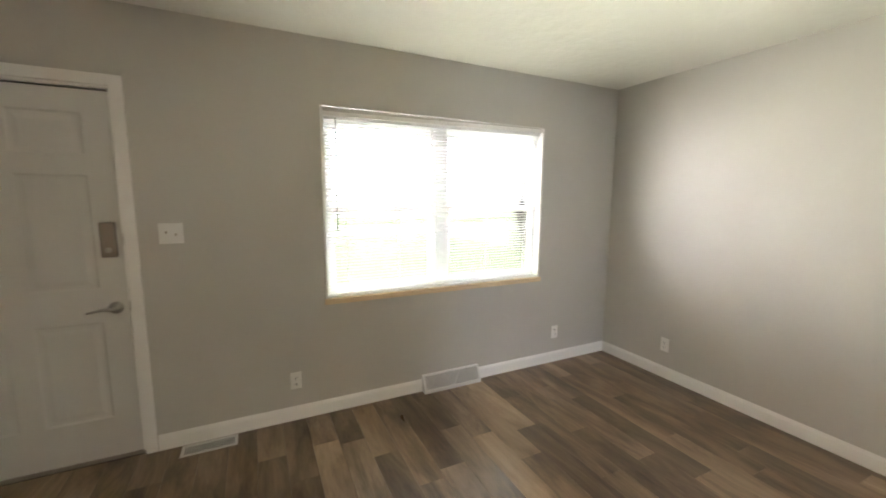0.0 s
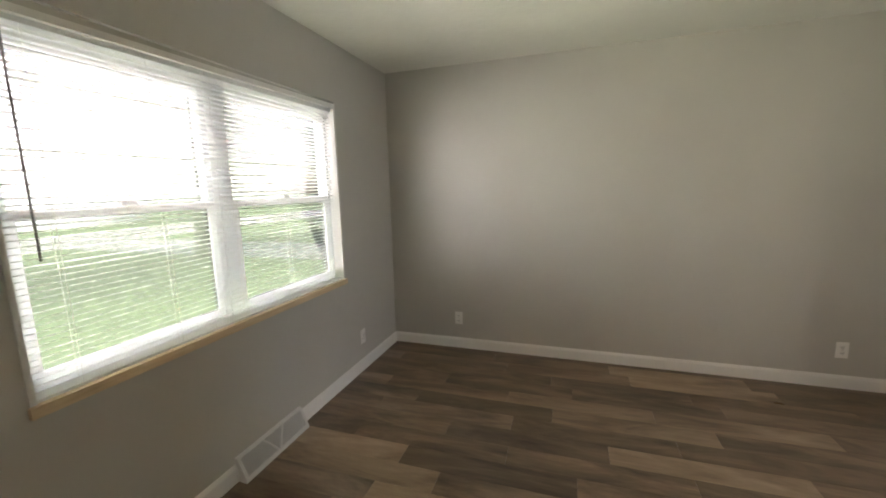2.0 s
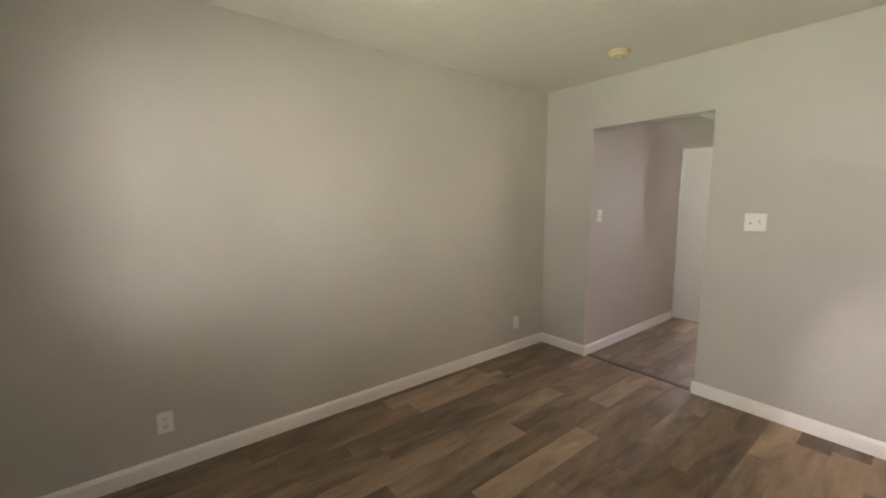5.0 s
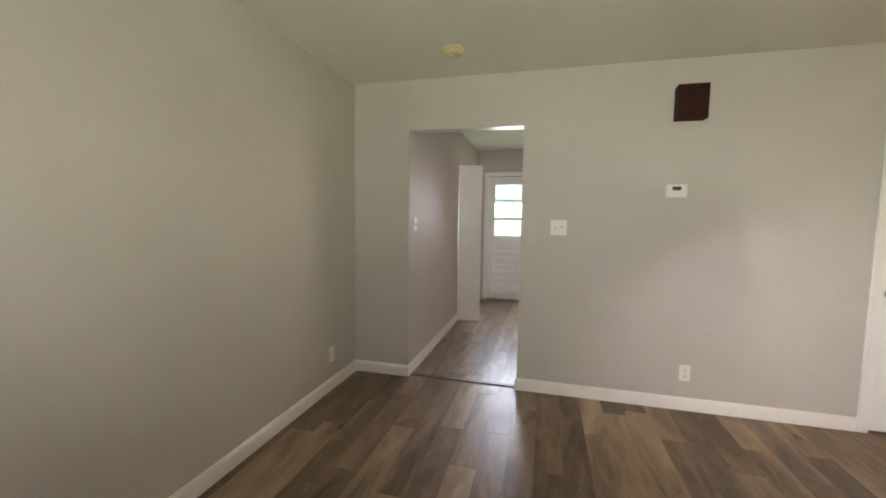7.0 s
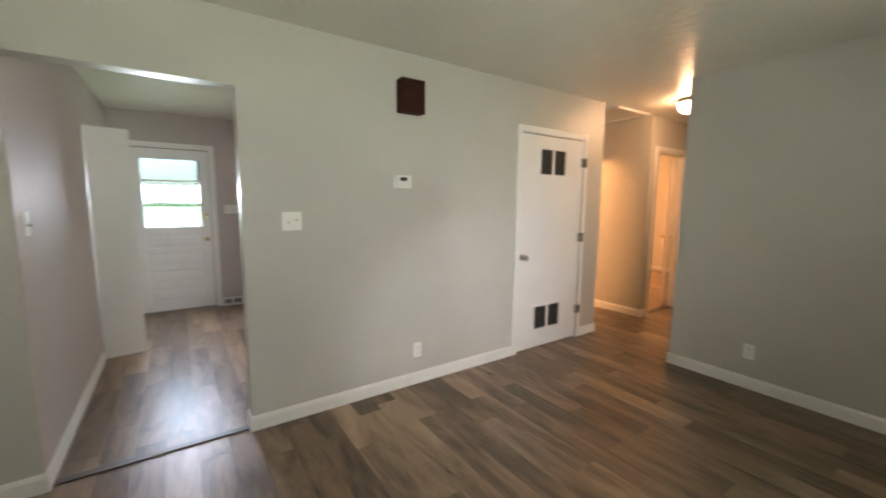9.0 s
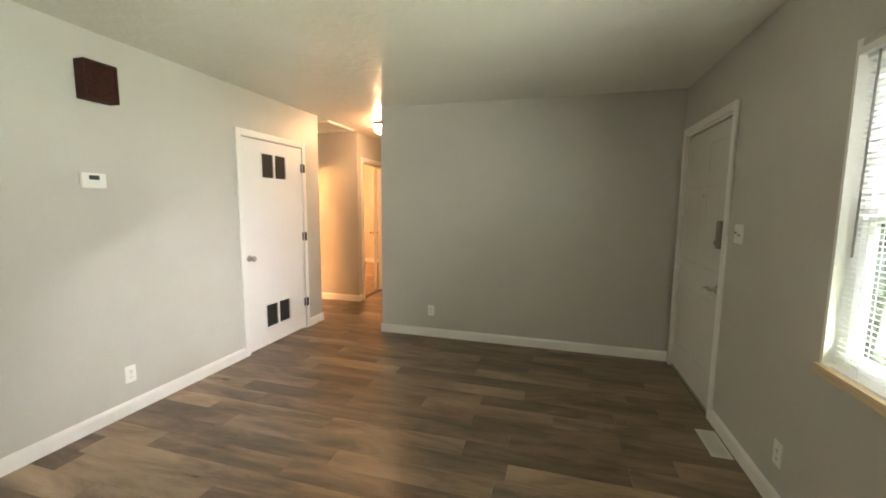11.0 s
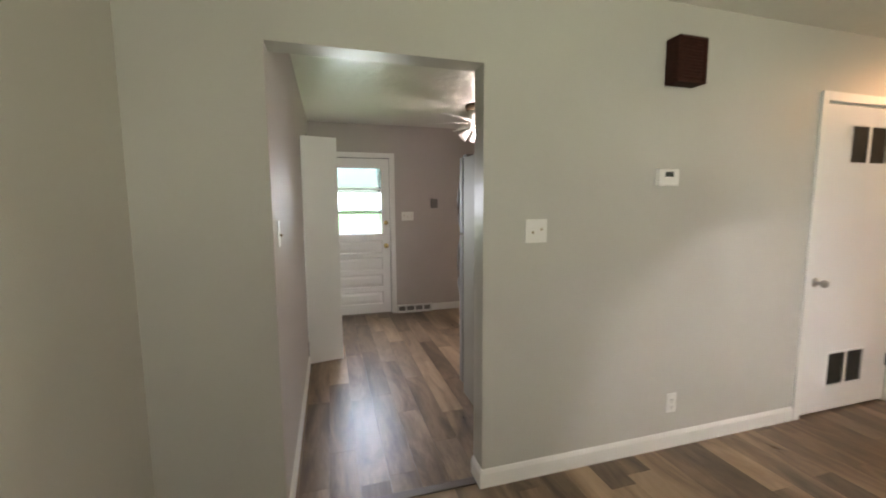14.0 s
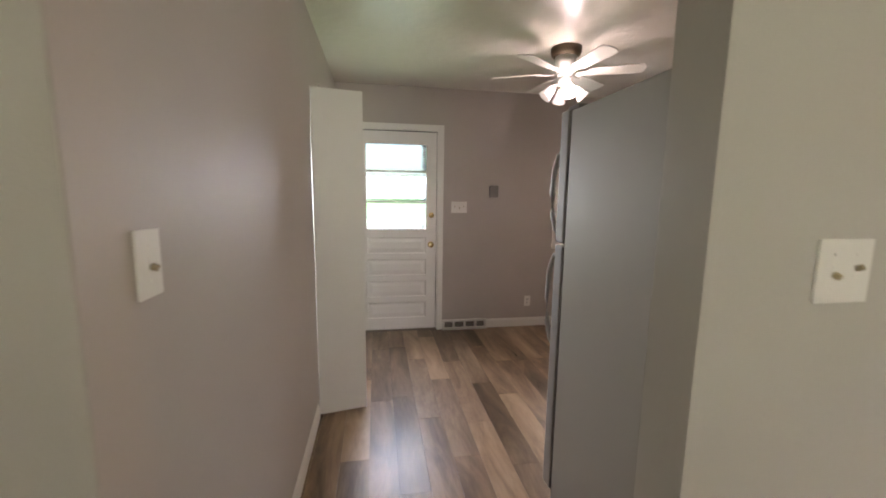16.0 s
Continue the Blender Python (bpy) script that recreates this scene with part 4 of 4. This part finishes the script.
# ---- lamps ----
def fan():
    root = thing("ceiling_fan", pose(1.52, -2.66, 2.44) @ Matrix.Scale(0.92, 4), "white six-blade ceiling fan with four frosted tulip lights, one lit", "ceiling fan")
    part("canopy", lathe(bmesh.new(), [(0.0, -0.065), (0.088, -0.065), (0.106, -0.055), (0.114, -0.030), (0.114, -0.0005), (0, -0.0005)], 40), FANBRASS, root, "dark antique brass upper housing", True)
    part("motor", lathe(bmesh.new(), [(0.0, -0.215), (0.05, -0.215), (0.058, -0.195), (0.070, -0.13), (0.080, -0.0655), (0, -0.0655)], 36), PLASTIC, root, "white motor housing", True)
    part("switch_housing", lathe(bmesh.new(), [(0.0, -0.280), (0.03, -0.280), (0.048, -0.268), (0.052, -0.24), (0.052, -0.2155), (0, -0.2155)], 32), PLASTIC, root, "", True)
    for i in range(6):
        a = 60 * i + 34
        blade = bmesh.new()
        out = []
        for k in range(25):
            t = k / 24
            out.append((0.17 + 0.39 * t, 0.048 + 0.020 * t - (0.0 if t < 0.93 else 0.04 * ((t - 0.93) / 0.07) ** 2)))
        vt, vb = [], []
        for x, hw in out:
            for lst, z in ((vt, 0.003), (vb, -0.003)):
                lst.append([blade.verts.new((x, s * hw, z)) for s in (-1, 1)])
        for lst in (vt, vb):
            for p, q in zip(lst, lst[1:]):
                blade.faces.new((p[0], p[1], q[1], q[0]))
        for s in (0, 1):
            for k in range(24):
                blade.faces.new((vt[k][s], vt[k + 1][s], vb[k + 1][s], vb[k][s]))
        blade.faces.new((vt[0][0], vt[0][1], vb[0][1], vb[0][0]))
        blade.faces.new((vt[-1][0], vt[-1][1], vb[-1][1], vb[-1][0]))
        bmesh.ops.recalc_face_normals(blade, faces=blade.faces)
        b = part("blade", blade, PLASTIC, root)
        b.matrix_local = pose(0, 0, -0.185, 0, 0, a) @ pose(0, 0, 0, -12, 0, 0)
        br = bmesh.new()
        box(br, 0.085, 0.215, -0.018, 0.018, -0.010, -0.0035, 0.002, 1)
        m_ = part("bracket", br, PLASTIC, b)
    for i in range(4):
        a = 90 * i + 79
        arm = part("light_arm", tube(bmesh.new(), [(0.03, 0, -0.265), (0.065, 0, -0.27), (0.085, 0, -0.29)], 0.009, 10), PLASTIC, root, "", True)
        arm.matrix_local = pose(0, 0, 0, 0, 0, a)
        sh = bmesh.new()
        lathe(sh, [(0.018, 0), (0.026, 0.012), (0.034, 0.045), (0.040, 0.075), (0.052, 0.105), (0.050, 0.106), (0.037, 0.076), (0.031, 0.045), (0.023, 0.013), (0.014, 0.004)], 24)
        s = part("shade", sh, BULB if i == 0 else SHADE, arm, "frosted tulip glass shade, lit" if i == 0 else "frosted tulip glass shade", True)
        s.matrix_local = pose(0.080, 0, -0.283, 0, 138, 0)
        bb = bmesh.new()
        bmesh.ops.create_icosphere(bb, subdivisions=3, radius=0.024, matrix=Matrix.Translation((0, 0, 0.055)))
        k = part("bulb", bb, BULB if i == 0 else SHADE, arm, "", True)
        k.matrix_local = s.matrix_local
    part("pull_chain", tube(bmesh.new(), [(0.045, 0.02, -0.265), (0.046, 0.02, -0.39)], 0.0015, 6), BRASS, root)


fan()


def dome_light(place, material, label, r=0.14):
    root = thing("ceiling_light", place, label, "ceiling light")
    part("base", lathe(bmesh.new(), [(0, -0.028), (r + 0.006, -0.028), (r + 0.010, -0.016), (r + 0.004, -0.0005), (0, -0.0005)], 40), NICKEL, root, "", True)
    part("diffuser", lathe(bmesh.new(), [(0, -0.115), (r * 0.45, -0.108), (r * 0.78, -0.085), (r * 0.96, -0.050), (r, -0.0285), (0, -0.0285)], 40), material, root, "lit frosted glass bowl", True)


dome_light(pose(-1.66, 0.07, 2.44) @ Matrix.Diagonal((0.88, 0.88, 1.2, 1.0)), DOME, "lit dome ceiling light in the hall", 0.115)
dome_light(pose(-4.2, -2.2, 2.44), WARM, "lit warm dome ceiling light in the bedroom", 0.17)
vl = thing("vanity_light", pose(0.149, -2.75, 2.14, 0, 0, -90), "warm bathroom wall light of three globes", "wall light")
part("back_plate", boxes((-0.26, 0.26, 0.0, 0.02, -0.05, 0.05), bevel=0.004), NICKEL, vl)
for x in (-0.17, 0.0, 0.17):
    bb = bmesh.new()
    bmesh.ops.create_icosphere(bb, subdivisions=3, radius=0.06, matrix=Matrix.Translation((x, -0.08, 0)))
    g_ = part("globe", bb, VANITY, vl, "", True)
for o in [c for c in vl.children if c.name.startswith("back_plate")]:
    o.location.y = -0.0205


# ---- attic hatch in the hall ceiling ----
hatch = thing("ceiling_hatch", pose(-1.655, -0.80, 2.44), "white attic access hatch with a raised wooden trim", "attic hatch")
hx, hy, hw_ = 0.32, 0.31, 0.045
for a in ((-hx, hx, hy - hw_, hy), (-hx, hx, -hy, -hy + hw_), (-hx, -hx + hw_, -hy + hw_, hy - hw_), (hx - hw_, hx, -hy + hw_, hy - hw_)):
    part("trim_board", boxes((*a, -0.019, -0.0005), bevel=0.002), TRIM, hatch)
part("panel", boxes((-hx + hw_, hx - hw_, -hy + hw_, hy - hw_, -0.006, -0.0006)), CEIL, hatch)


# ---- outdoors ----
def ground_mat(name, c0, c1, scale, rough=0.9):
    m = mat(name, c0, rough)
    n, l, b = nodes_of(m)
    t = tex(m, scale, 6.0)
    r = ramp(m, t.outputs[0], [(0.3, c0), (0.7, c1)])
    l.new(r.outputs[0], b.inputs["Base Color"])
    return m


GRASS = ground_mat("lawn", (0.055, 0.10, 0.025), (0.10, 0.17, 0.045), 3.0)
ROAD = ground_mat("road_concrete", (0.32, 0.31, 0.29), (0.42, 0.41, 0.39), 2.0)
LEAF = ground_mat("leaves", (0.07, 0.12, 0.035), (0.12, 0.20, 0.06), 1.5, 0.6)
BARK = ground_mat("bark", (0.07, 0.055, 0.04), (0.15, 0.12, 0.09), 8.0)
SIDING = ground_mat("house_siding", (0.55, 0.54, 0.50), (0.62, 0.61, 0.57), 1.0)
ROOFM = ground_mat("shingle_roof", (0.09, 0.085, 0.08), (0.15, 0.14, 0.13), 4.0)
GLASSD = mat("dark_window_glass", (0.03, 0.035, 0.04), 0.1)

bm = bmesh.new()
bmesh.ops.create_grid(bm, x_segments=8, y_segments=8, size=400)
g_ = part("ground", bm, GRASS)
g_.location.z = -0.45
tagged(g_, "mown green lawn", kind="structure")


def road_strip():
    bm = bmesh.new()
    box(bm, -150, 150, 0, 6.5, -0.449, -0.43)
    r = part("road", bm, ROAD)
    r.matrix_world = pose(0, 19.5, 0)
    tagged(r, "pale concrete street across the lawn", kind="structure")
    r2 = part("road", boxes((9.5, 12.5, 3.6, 19.4, -0.449, -0.435)), ROAD)
    tagged(r2, "pale concrete driveway", kind="structure")
    # pale ground added so the back door's lower panes look blown out
    r3 = part("added_yard", boxes((-3.0, 9.0, -60.0, -4.6, -0.449, -0.435)), ROAD)
    tagged(r3, "pale ground added behind the back door to brighten its view", kind="structure")


road_strip()


def tree(x, y, h, spread, seed, label):
    rnd = random.Random(seed)
    root = thing("tree", pose(x, y, -0.46), label, "tree", "street trees")
    bm = bmesh.new()
    tube(bm, [(0, 0, 0), (0.05, 0.02, h * 0.2), (0.0, 0.06, h * 0.42), (0.1, 0, h * 0.75)], [0.32, 0.24, 0.19, 0.06], 12)
    tips = []
    for i in range(11):
        a = i * 2.4 + rnd.random()
        z0 = h * rnd.uniform(0.28, 0.6)
        L = spread * rnd.uniform(0.6, 1.0)
        p1 = (L * 0.5 * math.cos(a), L * 0.5 * math.sin(a), z0 + L * 0.35)
        p2 = (L * math.cos(a), L * math.sin(a), z0 + L * rnd.uniform(0.25, 0.6))
        tube(bm, [(0.02, 0.02, z0), p1, p2], [0.10, 0.06, 0.025], 7)
        tips += [p1, p2]
    part("trunk", bm, BARK, root, "", True)
    verts, faces = [], []
    tips += [(rnd.gauss(0, spread * 0.4), rnd.gauss(0, spread * 0.4), h * rnd.uniform(0.62, 1.0)) for _ in range(26)]
    for c in tips:
        for _ in range(260):
            v = Vector((rnd.gauss(0, 1), rnd.gauss(0, 1), rnd.gauss(0, 0.7))) * spread * 0.20 + Vector(c)
            s = rnd.uniform(0.06, 0.13)
            q = Euler((rnd.uniform(0, 6), rnd.uniform(0, 6), rnd.uniform(0, 6))).to_matrix()
            k = len(verts)
            verts += [v + q @ Vector(w) * s for w in ((-1, 0, 0), (0, -0.5, 0), (1, 0, 0), (0, 0.5, 0))]
            faces.append((k, k + 1, k + 2, k + 3))
    me = bpy.data.meshes.new("crown")
    me.from_pydata(verts, [], faces)
    me.materials.append(LEAF)
    o = new("crown", me)
    o.parent = root


tree(9.3, 12.2, 9.0, 3.8, 1, "broad leafy street tree on the front lawn")
tree(-5.0, 27.5, 9.5, 4.0, 2, "leafy tree beyond the street")
tree(27.0, 30.0, 10.0, 4.2, 3, "leafy tree beyond the street beside a house")
tree(16.5, 11.5, 9.5, 4.6, 4, "leafy tree on the neighbouring lawn")
tree(-6.0, -22.0, 8.0, 3.8, 5, "leafy tree behind the house")
tree(15.0, -27.0, 9.0, 4.2, 6, "leafy tree behind the house")


def far_house(x, y, w, d, turn, label):
    root = thing("house", pose(x, y, -0.46, 0, 0, turn), label, "house", "houses across the street")
    part("wall", boxes((-w / 2, w / 2, -d / 2, d / 2, 0, 2.9)), SIDING, root)
    bm = bmesh.new()
    o = 0.4
    v = [bm.verts.new(c) for c in ((-w / 2 - o, -d / 2 - o, 2.8), (w / 2 + o, -d / 2 - o, 2.8), (w / 2 + o, d / 2 + o, 2.8), (-w / 2 - o, d / 2 + o, 2.8), (-w / 2 - o, 0, 4.6), (w / 2 + o, 0, 4.6))]
    for f in ((0, 1, 5, 4), (2, 3, 4, 5), (0, 4, 3), (1, 2, 5), (0, 3, 2, 1)):
        bm.faces.new([v[i] for i in f])
    part("roof", bm, ROOFM, root)
    for wx in (-w * 0.32, -w * 0.08, w * 0.3):
        f = part("window", boxes((wx - 0.65, wx + 0.65, -d / 2 - 0.05, -d / 2 - 0.001, 1.1, 2.3)), TRIM, root)
        part("pane", boxes((wx - 0.57, wx + 0.57, -d / 2 - 0.06, -d / 2 - 0.0505, 1.18, 2.22)), GLASSD, f)
    part("door", boxes((w * 0.1, w * 0.1 + 0.95, -d / 2 - 0.05, -d / 2 - 0.001, 0.3, 2.4)), GREYBOX, root)


far_house(0.0, 37, 13, 8, 0, "single-storey pale sided house across the street")
far_house(15.5, 37, 13, 8, 0, "single-storey pale sided house across the street beside trees")
far_house(-15, 36, 13, 8, 0, "single-storey pale sided house across the street with a grey roof")


# ---- floor planks ----
PW, PL = 0.150, 0.907
PHASE = 2.59
zones = [(-1.02, 3.70, -0.55, 3.27), (0.25, 3.215, -3.875, -0.55), (-3.30, -1.02, -0.51, 0.39), (-2.09, -1.12, -3.20, -0.51), (-5.75, -2.19, -2.40, -0.61)]
# where the end joints of some rows lie, and which planks are pale or dark: north of the kitchen doorway, then south of it
JOINTS_N = {5: 0.345, 2: 0.265, 1: -0.037, 0: 0.195, -1: 0.56, -3: 2.54, -4: 2.30, -5: 1.69, -6: 0.025, -7: 0.608, -8: 0.542, -9: -0.047,
            -10: 1.06, -11: 2.02, -12: -0.065, -14: -0.08, -15: 1.35, -17: 1.14, -18: 0.05, 3: 0.75, 4: 0.90, 6: 1.38}
JOINTS_S = {-1: -3.15, -2: -2.757, -3: -2.157, -4: -1.745, -5: -2.467, -6: -3.02, -8: -3.03, 0: -2.53, 1: -3.4, 2: -1.9, -7: -2.1}
PALE = [(3.41, 0.8), (2.96, 0.7), (2.96, 1.6), (2.82, 1.3), (2.66, -0.2), (2.52, 1.0), (2.2, 2.9), (2.06, 2.8), (1.91, 2.1), (1.76, -0.3), (1.3, -0.3),
        (1.46, 0.1), (1.61, 0.2), (-0.05, 0.5), (0.11, 1.6), (0.41, 1.8), (1.16, 1.5), (1.01, 2.5), (0.86, -0.3), (0.56, -0.3), (3.56, 0.9),
        (2.52, -3.5), (2.37, -3.2), (2.22, -1.7), (1.91, -2.0), (1.76, -3.4), (1.46, -3.4)]
DARK = [(2.66, 0.6), (2.82, 2.2), (2.52, 1.9), (2.07, -2.2), (2.66, -3.0), (2.37, 0.3), (2.2, 1.9), (1.6, 2.9), (3.56, 2.4), (0.2, 0.4), (-0.6, 2.0), (0.7, 1.2)]
mesh_cache = {}
prnd = random.Random(7)
floor_ob = sub


def plank(x0, x1, y0, y1, kind_):
    w, L = round(x1 - x0, 3), round(y1 - y0, 3)
    if w < 0.01 or L < 0.01:
        return
    key = (w, L, kind_)
    if key not in mesh_cache:
        g = 0.0004
        c = 0.0006
        bm = bmesh.new()
        prev = None
        rings = []
        for off, z in ((g, -0.005), (g, -c), (g + c, 0.0)):
            rings.append([bm.verts.new(p) for p in ((-w / 2 + off, -L / 2 + off, z), (w / 2 - off, -L / 2 + off, z), (w / 2 - off, L / 2 - off, z), (-w / 2 + off, L / 2 - off, z))])
        for a, b in zip(rings, rings[1:]):
            for i in range(4):
                bm.faces.new((a[i], a[(i + 1) % 4], b[(i + 1) % 4], b[i]))
        bm.faces.new(rings[-1])
        me = bpy.data.meshes.new("plank")
        bm.to_mesh(me)
        bm.free()
        me.materials.append(PLANKS[kind_])
        mesh_cache[key] = me
    o = new("plank", mesh_cache[key])
    o.parent = floor_ob
    o.location = ((x0 + x1) / 2, (y0 + y1) / 2, prnd.uniform(-0.0002, 0.0001))


for zx0, zx1, zy0, zy1 in zones:
    i0 = math.floor((zx0 - PHASE) / PW)
    i1 = math.ceil((zx1 - PHASE) / PW)
    for i in range(i0, i1):
        a, b = max(zx0, PHASE + i * PW), min(zx1, PHASE + (i + 1) * PW)
        if b - a < 0.01:
            continue
        off = (i * 0.437 + prnd.uniform(-0.12, 0.12)) % 1.0 * PL
        if zx1 > 3.0:
            off = (JOINTS_N if zy1 > 0 else JOINTS_S).get(i, off)
        k = math.floor((zy0 - off) / PL)
        while True:
            c, d = max(zy0, off + k * PL), min(zy1, off + (k + 1) * PL)
            if c >= zy1:
                break
            if d - c > 0.02:
                kind_ = prnd.choices((0, 1, 2, 3), (0.25, 0.45, 0.28, 0.02 if zx1 > 3.0 else 0.15))[0]
                if any(a <= lx <= b and c <= ly <= d for lx, ly in PALE):
                    kind_ = 3
                if any(a <= lx <= b and c <= ly <= d for lx, ly in DARK):
                    kind_ = 0
                plank(a, b, c, d, kind_)
            k += 1
